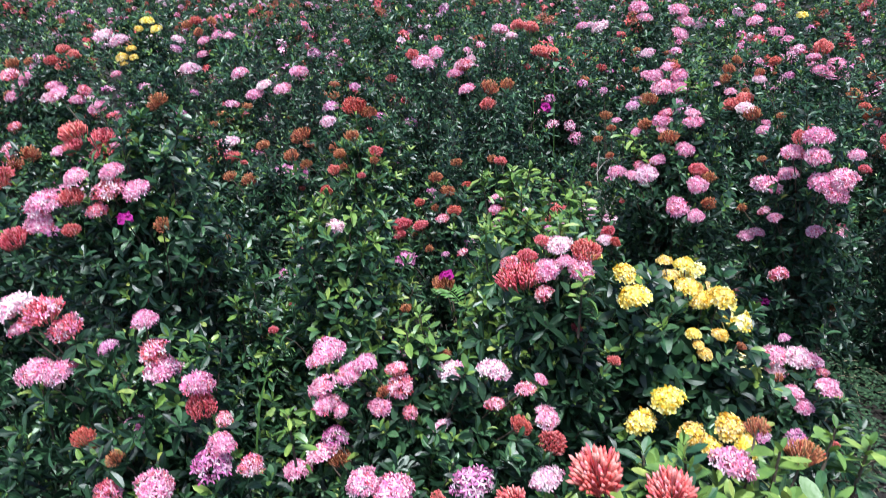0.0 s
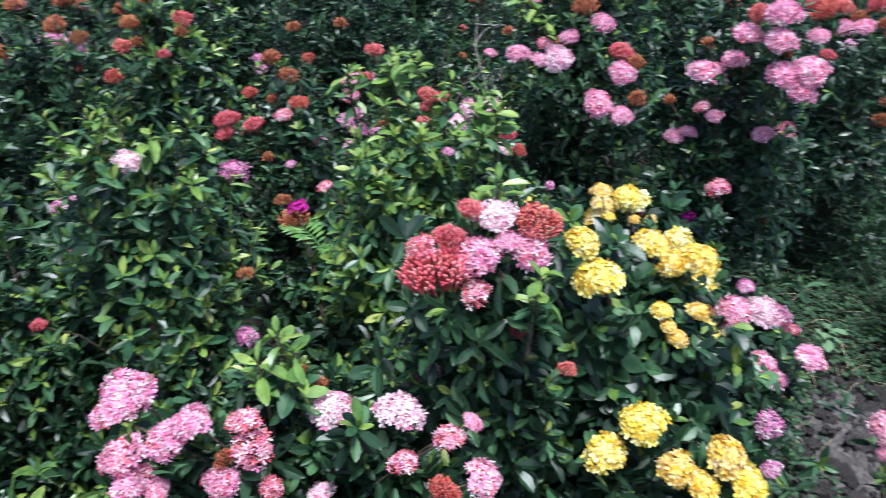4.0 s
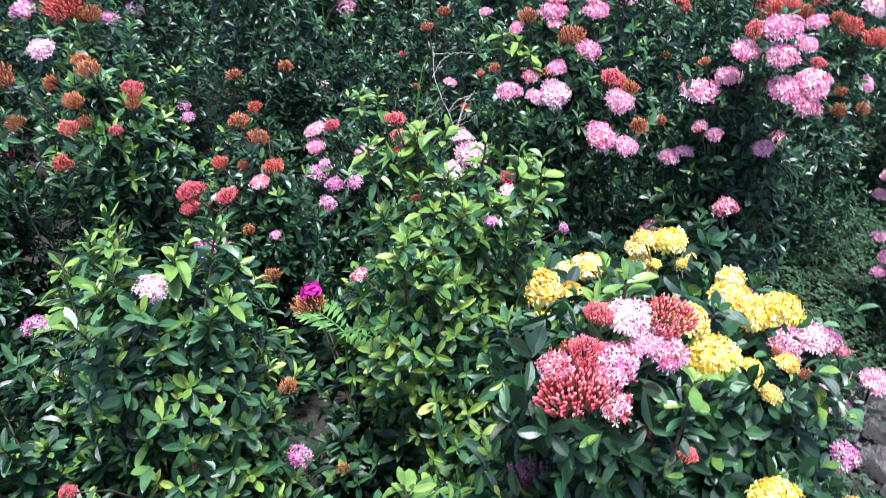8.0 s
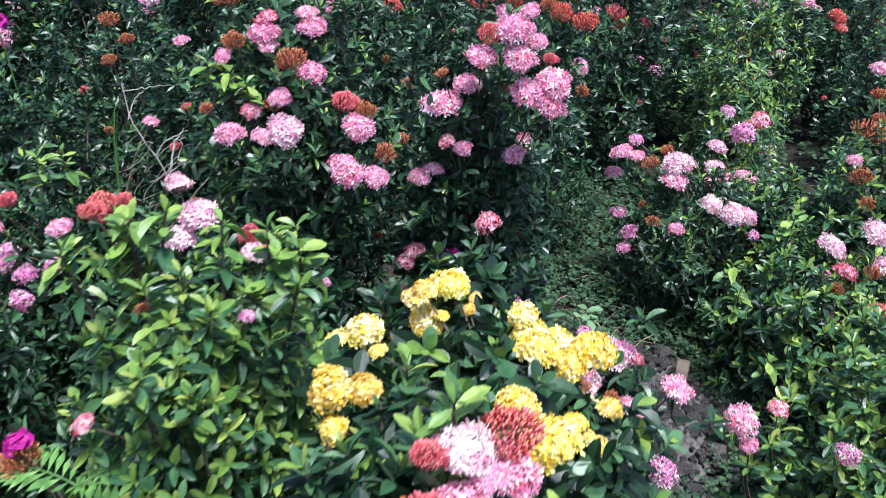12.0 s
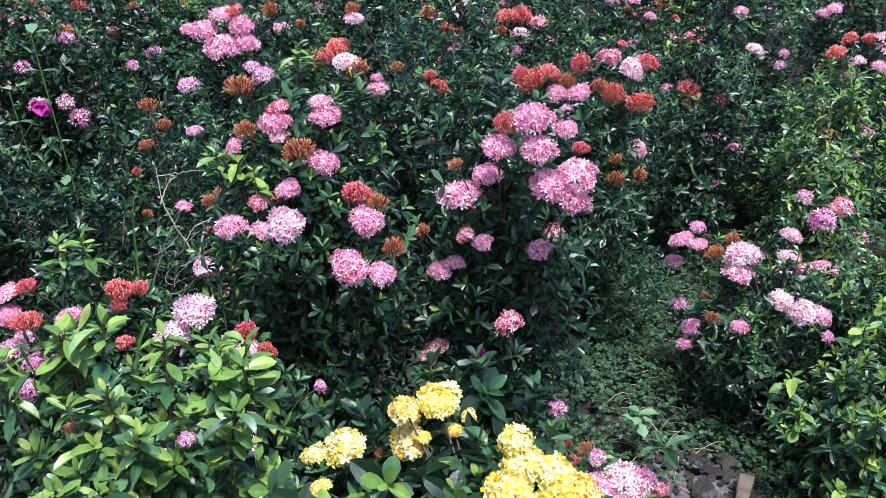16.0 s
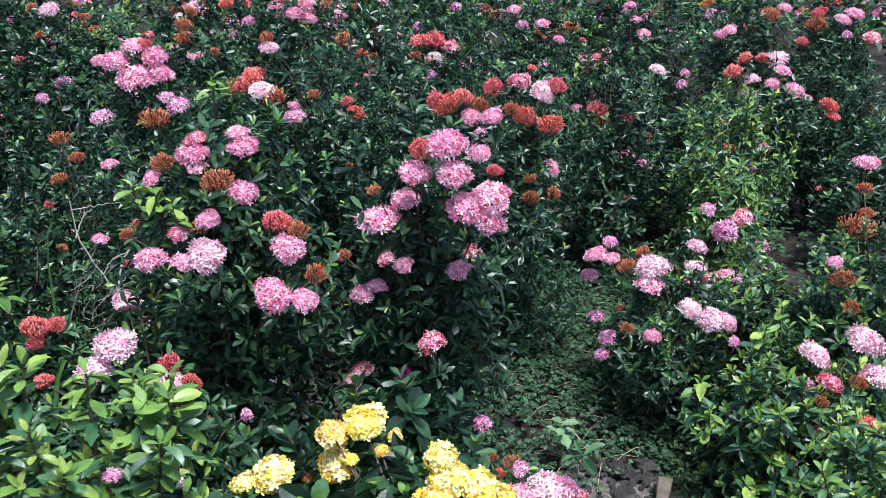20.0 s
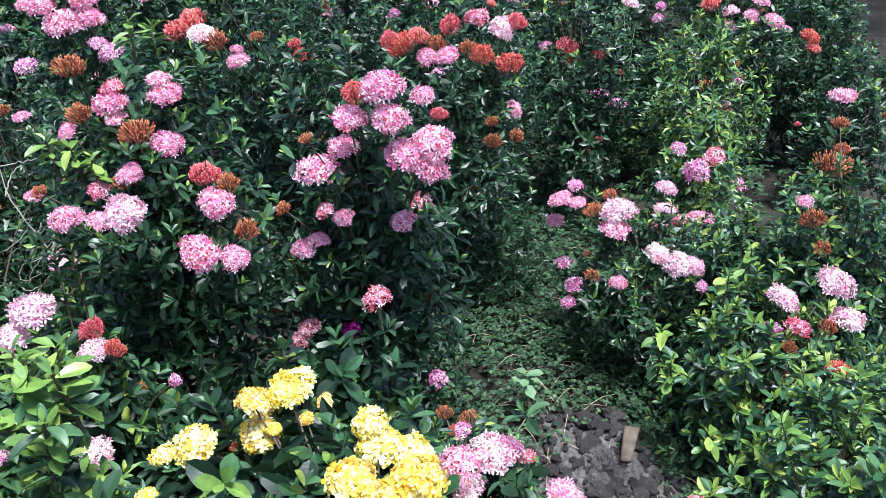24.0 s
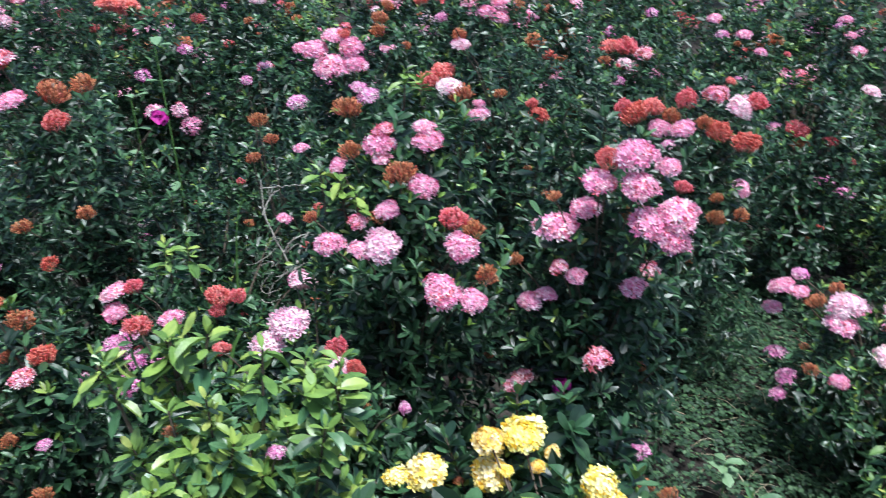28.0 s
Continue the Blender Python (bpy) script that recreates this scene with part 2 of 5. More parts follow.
def tubes(name, paths, mat, sides=5):
    """Tapering tubes: paths of (points, radius at foot, radius at tip)."""
    V, F, at = [], [], 0
    for pts, r0, r1 in paths:
        pts = np.asarray(pts, float)
        m = len(pts)
        tan = unit(np.gradient(pts, axis=0))
        x, y, z = frames_of(tan, np.tile((0.31, 0.95, 0.05), (m, 1)))
        r = np.linspace(r0, r1, m)[:, None]
        ring = [pts + r * (math.cos(a) * y + math.sin(a) * z) for a in np.linspace(0, 6.2832, sides, endpoint=False)]
        V.append(np.stack(ring, 1).reshape(-1, 3))
        i = np.arange(m - 1)[:, None] * sides
        j, j2 = np.arange(sides)[None], (np.arange(sides)[None] + 1) % sides
        F.append(at + np.stack([i + j, i + j2, i + sides + j2, i + sides + j], -1).reshape(-1, 4))
        at += m * sides
    return mesh_from(name, np.concatenate(V), [np.concatenate(F)], [mat], smooth=True)


# ---- flower heads: domes of star flowers or of closed buds, 1 m across, standing on the origin ----
def dome(n, cover, seed):
    """Points spread over an uneven, lobed cap."""
    g = np.random.default_rng(seed)
    i = np.arange(n) + 0.5
    zc = 1 - (1 - cover) * i / n + g.normal(0, 0.02, n)
    a = i * 2.39996 + g.normal(0, 0.2, n)
    s = np.sqrt(np.maximum(1 - zc * zc, 0))
    d = np.stack([s * np.cos(a), s * np.sin(a), zc], 1)
    p = g.uniform(0, 6.28, 3)
    lobe = 1 + 0.10 * np.sin(2 * a + p[0]) * s + 0.09 * np.sin(3 * a + p[1] + 3 * zc) * s + 0.05 * np.sin(5 * a + p[2])
    return d, lobe, g


def star_head(seed, count, petal, wide, mats, weights, cover=-0.05, flat=0.72, tubes_too=True):
    """Open flowers, four petals each, on thin tubes."""
    d, lobe, g = dome(count, cover, seed)
    rad = 0.43 * lobe * (1 + g.normal(0, 0.07, count))
    c = d * rad[:, None] * (1, 1, flat)
    nrm = unit(d + g.normal(0, 0.22, d.shape))
    x, y, z = frames_of(nrm, np.tile((0.2, 0.1, 0.9), (count, 1)) + g.normal(0, 0.5, (count, 3)))
    V, T, M, at = [], [], [], 0
    kind = g.choice(len(mats), count, p=weights)
    turn = g.uniform(0, 1.57, count)
    size = petal * g.uniform(0.75, 1.2, count)
    for k in range(4):
        a = turn + k * 1.5708
        out = np.cos(a)[:, None] * y + np.sin(a)[:, None] * z
        side = np.cross(x, out)
        L = size[:, None]
        lift = g.uniform(-0.1, 0.45, count)[:, None]
        p0 = c - 0.02 * x
        tip = c + L * (out + lift * x)
        if not tubes_too:
            V.append(np.stack([p0, c + L * (0.6 * out + 0.5 * wide * side + 0.2 * x), tip, c + L * (0.6 * out - 0.5 * wide * side + 0.2 * x)], 1).reshape(-1, 3))
            i = at + np.arange(count)[:, None] * 4
            T += [np.concatenate([i, i + 2, i + 1], 1), np.concatenate([i, i + 3, i + 2], 1)]
            M += [kind, kind]
            at += 4 * count
            continue
        rows = [c + L * (u * out + w * wide * side + (0.16 * u + lift * u * u) * x) for u, w in ((0.42, 0.46), (0.82, 0.42), (0.82, -0.42), (0.42, -0.46))]
        V.append(np.stack([p0, rows[0], rows[1], tip, rows[2], rows[3]], 1).reshape(-1, 3))
        i = at + np.arange(count)[:, None] * 6
        T += [np.concatenate([i, i + b + 1, i + b], 1) for b in (1, 2, 3, 4)]
        M += [kind] * 4
        at += 6 * count
    if tubes_too:
        w = 0.012
        foot = np.array((0, 0, -0.12)) + c * 0.35
        V.append(np.stack([c, foot + w * y, foot - w * y], 1).reshape(-1, 3))
        i = at + np.arange(count)[:, None] * 3
        T.append(np.concatenate([i, i + 1, i + 2], 1))
        M.append(kind)
    return mesh_from("flower_head", np.concatenate(V), [np.concatenate(T)], mats, np.concatenate(M))


def bud_head(seed, count, mats, weights, cover=0.0, length=0.40, reach=0.5, flat=0.86, thick=1.0, tip=None, up=0.34):
    """Closed buds: slender tubes with swollen tips that fan out and up like a brush; tip is the material number of the tips."""
    d, lobe, g = dome(count, cover, seed)
    end = unit(d) * (reach * lobe * g.uniform(0.80, 1.08, count))[:, None] * (1, 1, flat)
    d = unit(end + (0, 0, up) + g.normal(0, 0.035, d.shape))
    x, y, z = frames_of(d, np.tile((0.2, 0.1, 0.9), (count, 1)))
    L = length * g.uniform(0.75, 1.15, count)[:, None]
    V = []
    for back, r in ((1.0, 0.007), (0.34, 0.013), (0.13, 0.024)):
        for a in (0, 2.094, 4.189):
            V.append(end - back * L * d + r * thick * (math.cos(a) * y + math.sin(a) * z))
    V = np.stack(V + [end], 1).reshape(-1, 3)
    i = np.arange(count)[:, None] * 10
    kind = g.choice(len(mats), count, p=weights)
    top = kind if tip is None else np.where(g.uniform(0, 1, count) < 0.8, tip, kind)
    quads, tris, m4, m3 = [], [], [], []
    for k in range(3):
        j = (k + 1) % 3
        for row in (0, 3):
            quads.append(np.concatenate([i + row + k, i + row + j, i + row + j + 3, i + row + k + 3], 1))
            m4.append(kind if row == 0 else top)
        tris.append(np.concatenate([i + 6 + k, i + 6 + j, i + 9], 1))
        m3.append(top)
    return mesh_from("flower_head", V, [np.concatenate(quads), np.concatenate(tris)], mats, np.concatenate(m4 + m3))


def joined(a, b):
    """One mesh out of two with the same materials."""
    bm = bmesh.new()
    bm.from_mesh(a), bm.from_mesh(b)
    me = bpy.data.meshes.new("flower_head")
    for m in a.materials:
        me.materials.append(m)
    bm.to_mesh(me)
    bm.free()
    return me


def mixed_head(seed):
    mats = [PINK, PALE, CORAL, RED]
    return joined(star_head(seed, 70, 0.112, 0.42, mats, (0.4, 0.3, 0.3, 0.0), 0.05, 0.66), bud_head(seed + 50, 100, mats, (0, 0, 0.4, 0.6), thick=0.9, flat=0.8, tip=2))


def bract_head(seed):
    return star_head(seed, 7, 0.5, 1.1, [MAGENTA], (1.0,), cover=0.2, flat=0.8, tubes_too=False)


def full_head(seed, count, petal, wide, mats, weights, core, cover=0.02, flat=0.60, loose=0):
    """Open flowers over a core of closed buds of the material number core."""
    w = [1.0 if k == core else 0.0 for k in range(len(mats))]
    return joined(star_head(seed, count, petal, wide, mats, weights, cover, flat), bud_head(seed + 50, loose or 34, mats, w, cover, 0.24, 0.43, flat))


HEADS = {
    "p": [full_head(s, 185, 0.104, 0.42, [PINK, PALE, CORAL], (0.76, 0.18, 0.06), 2, flat=0.70) for s in (1, 2, 3, 4)],
    "w": [full_head(s, 165, 0.106, 0.46, [PALE, PINK], (0.8, 0.2), 1, flat=0.72) for s in (11, 12, 13)],
    "v": [full_head(s, 66, 0.135, 0.38, [VIOLET, PALE, PINK], (0.7, 0.18, 0.12), 0, cover=-0.15, flat=0.76) for s in (21, 22)],
    "x": [mixed_head(s) for s in (31, 32, 33)],
    "r": [bud_head(s, 330, [RED, CORAL, BROWN, ROSE], (0.55, 0.39, 0.06, 0.0), cover=0.08, length=0.30, thick=1.05, tip=t, up=0.9) for s, t in ((41, 3), (42, 1), (43, 0))],
    "b": [bud_head(s, 150, [BROWN, RED, RUST], (0.7, 0.3, 0.0), thick=0.95, tip=2, up=0.55) for s in (51, 52)],
    "k": [bud_head(s, 110, [CORAL, ROSE], (0.6, 0.4), cover=0.15, length=0.62, flat=0.95, thick=1.7, tip=1) for s in (95, 96)],
    "y": [full_head(s, 135, 0.128, 0.74, [YELLOW, CREAM], (0.9, 0.1), 0, flat=0.74, loose=24) for s in (61, 62, 63)],
    "c": [full_head(s, 125, 0.132, 0.74, [YELLOW, CREAM], (0.5, 0.5), 0, flat=0.70, loose=24) for s in (64, 65, 66)],
    "l": [star_head(s, 15, 0.24, 0.62, [CREAM, YELLOW], (0.75, 0.25), -0.5, 0.9) for s in (91, 92)],
    "m": [bract_head(71)],
}
FAR_HEADS = {
    "p": [star_head(s, 38, 0.19, 0.5, [PINK, PALE, CORAL], (0.78, 0.16, 0.06), tubes_too=False) for s in (1, 2)],
    "w": [star_head(s, 36, 0.19, 0.5, [PALE, PINK], (0.8, 0.2), tubes_too=False) for s in (11, 12)],
    "v": [star_head(21, 34, 0.17, 0.45, [VIOLET, PALE], (0.8, 0.2), tubes_too=False)],
    "x": [star_head(31, 40, 0.18, 0.45, [CORAL, PINK, RED], (0.45, 0.25, 0.3), tubes_too=False)],
    "r": [bud_head(41, 70, [RED, CORAL, BROWN, ROSE], (0.6, 0.28, 0.12, 0.0), thick=1.5, tip=1)],
    "b": [bud_head(51, 64, [BROWN, RED, RUST], (0.75, 0.25, 0.0), thick=1.4, tip=2)],
    "y": [star_head(61, 36, 0.2, 0.72, [YELLOW], (1.0,), tubes_too=False)],
    "l": HEADS["l"],
    "m": HEADS["m"],
}
HEAD_LABEL = {"p": "rounded cluster of open pink star flowers", "w": "cluster of pale, nearly white pink flowers", "v": "loose cluster of violet-pink flowers", "x": "half-open cluster of coral buds and pink flowers",
              "r": "brush of closed coral-red buds", "b": "brush of dull rust-brown closed buds", "k": "upright brush of thick coral-pink buds", "y": "cluster of bright golden-yellow flowers", "c": "cluster of pale lemon-yellow flowers", "l": "loose fading cluster of pale yellow flowers", "m": "papery magenta bract"}
WORD = {"p": "pink", "w": "pale pink", "v": "violet-pink", "x": "coral", "r": "red", "b": "rust-brown", "k": "coral-pink", "y": "golden-yellow", "c": "lemon-yellow", "l": "pale yellow", "m": "magenta"}


def part(name, me, parent, label="", kind=""):
    ob = new(name, me)
    ob.parent = parent
    return tagged(ob, label, kind=kind)


def aim(p, way, size, spin=0.0):
    q = Vector(way).to_track_quat("Z", "Y").to_matrix().to_4x4()
    return Matrix.Translation(Vector(p)) @ q @ Matrix.Rotation(spin, 4, "Z") @ Matrix.Diagonal((size, size, size, 1))


def envelope(n, r, top, lo=0.06, gap=0.0):
    """Shoot tips on an uneven, upright bush with its foot on the origin, at least gap apart on its outside, and their outward ways."""
    m = 3 * n if gap else n
    u = rng.uniform(0, 1, m)
    h = lo + (1 - lo) * u ** 0.6
    a = np.where(rng.uniform(0, 1, m) < 0.55, rng.uniform(math.pi, 2 * math.pi, m), rng.uniform(0, 6.2832, m))
    prof = np.sqrt(np.maximum(1 - np.abs(2 * h - 0.85).clip(0, 1.15) ** 3.2 / 2.1, 0.02))
    lump = 1 + 0.20 * np.sin(3 * a + 7 * h + rng.uniform(0, 6)) + 0.14 * np.sin(5 * a - 13 * h + rng.uniform(0, 6))
    outer = rng.uniform(0, 1, m) < 0.8
    depth = np.where(outer, rng.uniform(0.9, 1.1, m), rng.uniform(0.5, 0.88, m))
    rr = r * prof * lump * depth
    p = np.stack([rr * np.cos(a), rr * np.sin(a), top * h * (1 + 0.05 * np.sin(4 * a + 2))], 1)
    way = np.stack([np.cos(a), np.sin(a), 0.75 + 1.7 * np.maximum(h - 0.3, 0)], 1)
    way = unit(way + rng.normal(0, 0.2, p.shape))
    if gap:
        kept = np.zeros((0, 3))
        keep = []
        for k in range(m):
            if len(keep) >= n:
                break
            if not len(kept) or ((kept - p[k]) ** 2).sum(1).min() > (gap if outer[k] else 0.6 * gap) ** 2:
                kept = np.concatenate([kept, p[k:k + 1]])
                keep.append(k)
        p, way = p[keep], way[keep]
    return p, way


QUEUE = []
AT = []


def shrub(*args):
    """Plan a shrub: x, y, radius, height, leaf length, share of young leaves and its flower heads (x, y, z, width, kind)."""
    QUEUE.append(args)
    AT.extend(args[6])


CAMERA_SIDE = np.array((0.0, -0.68, 0.73))


def clear_of_heads(lv, origin, heads):
    """Leaves that would cover a flower head's face from the camera's side are left away, to fit its view."""
    if not heads:
        return lv
    mid = lv[0] + 0.55 * lv[4][:, None] * lv[1] + origin
    keep = np.ones(len(mid), bool)
    for hx, hy, hz, size, kind in heads:
        rel = mid - (np.array((hx, hy, hz)) + 0.12 * size * CAMERA_SIDE)
        along = np.clip(rel @ CAMERA_SIDE, 0, 0.20)
        keep &= np.linalg.norm(rel - along[:, None] * CAMERA_SIDE, axis=1) > (0.62 if kind in "yc" else 0.50) * size + 0.006
    return [q[keep] for q in lv]


ONE_LEAF = []
for _k in range(4):
    for _m in LEAF_ONE:
        _v, _q, _t = leaf_template(2, 0.33 + 0.02 * _k, (0.05, 0.16, 0.26, -0.08)[_k])
        ONE_LEAF.append(mesh_from("leaf", _v, [_q, _t], [_m], smooth=True))


def single_leaves(ob, lv, count, fresh):
    """The outermost leaves, each one an object."""
    base, ax, ay, az, sz, age = lv
    out = np.hypot(base[:, 0], base[:, 1]) + 0.5 * base[:, 2] - 0.5 * base[:, 1] + rng.uniform(0, 0.25, len(base))
    pick = np.argsort(-out)[:count]
    for k in pick:
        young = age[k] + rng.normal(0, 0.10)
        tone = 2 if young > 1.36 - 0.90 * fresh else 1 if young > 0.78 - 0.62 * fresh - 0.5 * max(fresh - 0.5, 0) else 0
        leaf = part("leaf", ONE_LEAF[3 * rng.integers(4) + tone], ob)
        x, y, z, b, s_ = ax[k], ay[k], az[k], base[k], sz[k]
        leaf.matrix_basis = Matrix(((x[0] * s_, y[0] * s_, z[0] * s_, b[0]), (x[1] * s_, y[1] * s_, z[1] * s_, b[1]), (x[2] * s_, y[2] * s_, z[2] * s_, b[2]), (0, 0, 0, 1)))
    keep = np.ones(len(base), bool)
    keep[pick] = False
    return [q[keep] for q in lv]


def build_shrub(x, y, r, top, leaf, fresh, heads, fine=True, shoots=0, singles=0):
    """A flowering shrub: woody stems, foliage and its flower heads."""
    tall = "tall" if top > 0.85 else "low"
    kinds = [WORD[k] for k in dict.fromkeys(h[4] for h in heads)][:2]
    tone = "yellow-green" if fresh > 0.5 else "dark green"
    bloom = " and ".join(kinds) + " flowers" if kinds else "no flowers"
    ob = tagged(new("flowering_shrub"), f"{tall} shrub, glossy {tone} leaves, {bloom}", "shrub", "shrubs in the flower field")
    ob.location = (x, y, 0)
    n = shoots or int(200 + 1000 * r * top / 0.2)
    p, way = envelope(n, 0.9 * r, top, gap=0.0 if shoots else 1.08 * leaf)
    n = len(p)
    extra_p, extra_w, stems = [], [], []
    foot = np.zeros(3)
    ts = np.linspace(0, 1, 7)[:, None]
    for hx, hy, hz, size, kind in heads:
        q = np.array((hx - x, hy - y, hz))
        out = unit(np.array((q[0], q[1], 0.0)) + 1e-4)
        way_h = unit(out * min(0.32, 1.2 * np.hypot(q[0], q[1])) + np.array((0, -0.08, 1.0)) + rng.normal(0, 0.16, 3))
        c = q - 0.16 * size * way_h
        pool = (FAR_HEADS if shoots else HEADS)[kind]
        head = part("flower_head", pool[rng.integers(len(pool))], ob, HEAD_LABEL[kind])
        head.matrix_basis = aim(c, way_h, size * (0.88 if kind in "yc" else 1.0) * rng.uniform(0.98, 1.1), rng.uniform(0, 6.28))
        for _ in range(4 if fine else 2):
            extra_p.append(c - way_h * rng.uniform(0.02, 0.10) + rng.normal(0, 0.028, 3) - 0.02 * out)
            extra_w.append(unit(way_h + rng.normal(0, 0.5, 3)))
        lean = 0.15 if np.hypot(c[0], c[1]) < 1.7 * r else 0.9
        knee = np.array((lean * c[0], lean * c[1], (0.85 if lean < 0.5 else 0.3) * c[2] - 0.03))
        line = (1 - ts) ** 2 * foot + 2 * ts * (1 - ts) * knee + ts ** 2 * c
        stems.append((line, 0.0042, 0.0014))
        for _ in range(7 if fine else 3):
            down = rng.uniform(0.04, 0.32)
            at = np.array((c[0], c[1], 0.0)) * rng.uniform(0.45, 1.0) + rng.normal(0, 0.04, 3) * (1, 1, 0)
            at[2] = max(c[2] - down, 0.05)
            extra_p.append(at)
            extra_w.append(unit(out * (0.6, 0.6, 0) + rng.normal(0, 0.45, 3) + (0, -0.2, 0.6)))
    for k in rng.choice(n, min(n, 34), replace=False):
        c = p[k]
        knee = np.array((0.15 * c[0], 0.15 * c[1], 0.7 * c[2]))
        stems.append(((1 - ts) ** 2 * foot + 2 * ts * (1 - ts) * knee + ts ** 2 * c, 0.0058, 0.0016))
    tips = np.argsort(-p[:n, 2] + 0.35 * rng.uniform(0, 1, n) * top)[: 6 + int(16 * fresh)] if not shoots else []
    near = [h for h in AT if abs(h[0] - x) < 0.6 and abs(h[1] - y) < 0.7] if not shoots else []
    for k in tips:
        here = p[k] + (x, y, 0)
        if any(np.linalg.norm(here - (np.array(h[:3]) + CAMERA_SIDE * min(max((here - np.array(h[:3])) @ CAMERA_SIDE, 0), 0.25))) < 0.5 * h[3] + 0.03 for h in near):
            continue
        grow = unit(way[k] * (0.5, 0.5, 0.2) + np.array((0, 0, 0.9)) + rng.normal(0, 0.15, 3))
        reach = rng.uniform(0.03, 0.10)
        for u in (0.4, 0.75, 1.0):
            extra_p.append(p[k] + grow * reach * u)
            extra_w.append(grow)
        stems.append((np.stack([p[k] - 0.1 * grow, p[k], p[k] + grow * reach]), 0.0022, 0.0014))
    if not shoots and fresh < 0.5:
        free = [k for k in rng.permutation(n)[:24] if p[k][2] > 0.35 * top and p[k][1] < 0.3 * r][:4]
        for k in free:
            bud = part("flower_bud", HEADS["b" if rng.uniform() < 0.6 else "r"][rng.integers(2)], ob, "small closed reddish bud cluster")
            bud.matrix_basis = aim(p[k] + 0.012 * way[k], unit(way[k] + np.array((0, 0, 0.6))), rng.uniform(0.018, 0.034), rng.uniform(0, 6.28))
    part("trunk", tubes("trunk", stems, BARK), ob, "grey-brown woody stems branching from the ground")
    if extra_p:
        p, way = np.concatenate([p, np.array(extra_p)]), np.concatenate([way, np.array(extra_w)])
    lv = leaves_of(p, way, 3 if shoots else 4, (1.0 if shoots else 0.92) * leaf)
    lv[5] = lv[5] + 0.4 * np.clip(lv[0][:, 2] / top - 0.85, -0.8, 0.2)  # young leaves grow at the top; lower leaves toned darker as painted shade
    lv = clear_of_heads(lv, np.array((x, y, 0.0)), heads if shoots else near)
    if singles:
        lv = single_leaves(ob, lv, singles, fresh)
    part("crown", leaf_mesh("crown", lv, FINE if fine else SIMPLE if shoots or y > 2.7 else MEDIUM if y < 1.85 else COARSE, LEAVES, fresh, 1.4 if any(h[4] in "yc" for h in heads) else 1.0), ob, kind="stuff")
    return ob


def sprout(ob, x, y, z, tall):
    """A young upright shoot of pale leaves on the shrub ob, with its tip at x, y, z."""
    tip = np.array((x - ob.location.x, y - ob.location.y, z))
    way = unit(np.array((0.25 * tip[0], 0.25 * tip[1] - 0.05, 1.0)) + rng.normal(0, 0.08, 3))
    steps = max(3, int(tall / 0.016))
    pos = np.array([tip - way * 0.016 * k for k in range(steps)])
    lv = leaves_of(pos, np.tile(way, (steps, 1)), 2, 0.042, spread=62)
    lv[5] = np.clip(1.1 - 0.13 * np.tile(np.arange(steps), 4), 0, 1.2)
    shoot = part("young_shoot", leaf_mesh("young_shoot", lv, FINE, LEAVES, 0.75, 1.1), ob, "upright shoot of pale yellow-green young leaves")
    part("shoot_stem", tubes("shoot_stem", [(np.array([tip - way * (tall + 0.03), tip - way * tall * 0.5, tip]), 0.003, 0.0015)], BARK, 5), shoot)


# ---- ground ----
def ground_height(x, y):
    return 0.012 * np.sin(3.1 * x + 1.3 * y) + 0.010 * np.sin(7.3 * x - 5.1 * y + 1) + 0.006 * np.sin(17 * x + 11 * y)


def ground():
    near = np.linspace(-5, 3.5, 120)
    gx = np.concatenate([[-400, -60, -20], near, [20, 60, 400]])
    gy = np.concatenate([[-400, -60, -12], np.linspace(-1.5, 7, 120), [20, 60, 400]])
    X, Y = np.meshgrid(gx, gy)
    Z = ground_height(X, Y) * (np.abs(X) < 8) * (np.abs(Y) < 12)
    nx, ny = len(gx), len(gy)
    i = (np.arange(ny - 1)[:, None] * nx + np.arange(nx - 1)[None]).ravel()[:, None]
    me = mesh_from("ground", np.stack([X, Y, Z], -1).reshape(-1, 3), [np.concatenate([i, i + 1, i + nx + 1, i + nx], 1)], [SOIL], smooth=True)
    return tagged(new("ground", me), "bare grey-brown garden soil between the shrubs", "ground", kind="structure")


ground()

# ---- the shrubs that the camera passes ----
shrub(0.090, 1.580, 0.170, 1.000, 0.043, 0.10, [
    (0.159, 1.369, 0.959, 0.078, "p"), (0.210, 1.373, 0.978, 0.076, "p"), (0.203, 1.353, 0.936, 0.061, "p"),
    (0.124, 1.396, 1.082, 0.083, "p"), (0.064, 1.398, 1.028, 0.069, "p"), (0.135, 1.371, 1.031, 0.068, "p"),
    (-0.004, 1.446, 0.912, 0.086, "p"), (0.046, 1.459, 0.949, 0.064, "p"), (0.208, 1.533, 1.011, 0.054, "p"),
    (0.076, 1.396, 1.071, 0.045, "r"), (0.034, 1.410, 0.823, 0.039, "p"), (-0.053, 1.459, 0.736, 0.053, "p"),
    (-0.019, 1.463, 0.752, 0.050, "p"), (0.147, 1.419, 0.800, 0.051, "p"), (0.197, 1.536, 0.776, 0.052, "x"),
    (-0.000, 1.420, 0.836, 0.037, "x"), (0.082, 1.344, 0.677, 0.053, "x"), (-0.062, 1.460, 0.545, 0.048, "x"),
    (-0.081, 1.450, 0.522, 0.043, "x"), (0.023, 1.459, 0.526, 0.032, "m"), (0.205, 1.452, 0.376, 0.045, "v"),
    (-0.086, 1.498, 0.810, 0.031, "b"), (-0.018, 1.391, 0.996, 0.026, "b"), (0.237, 1.513, 0.977, 0.035, "r"),
])
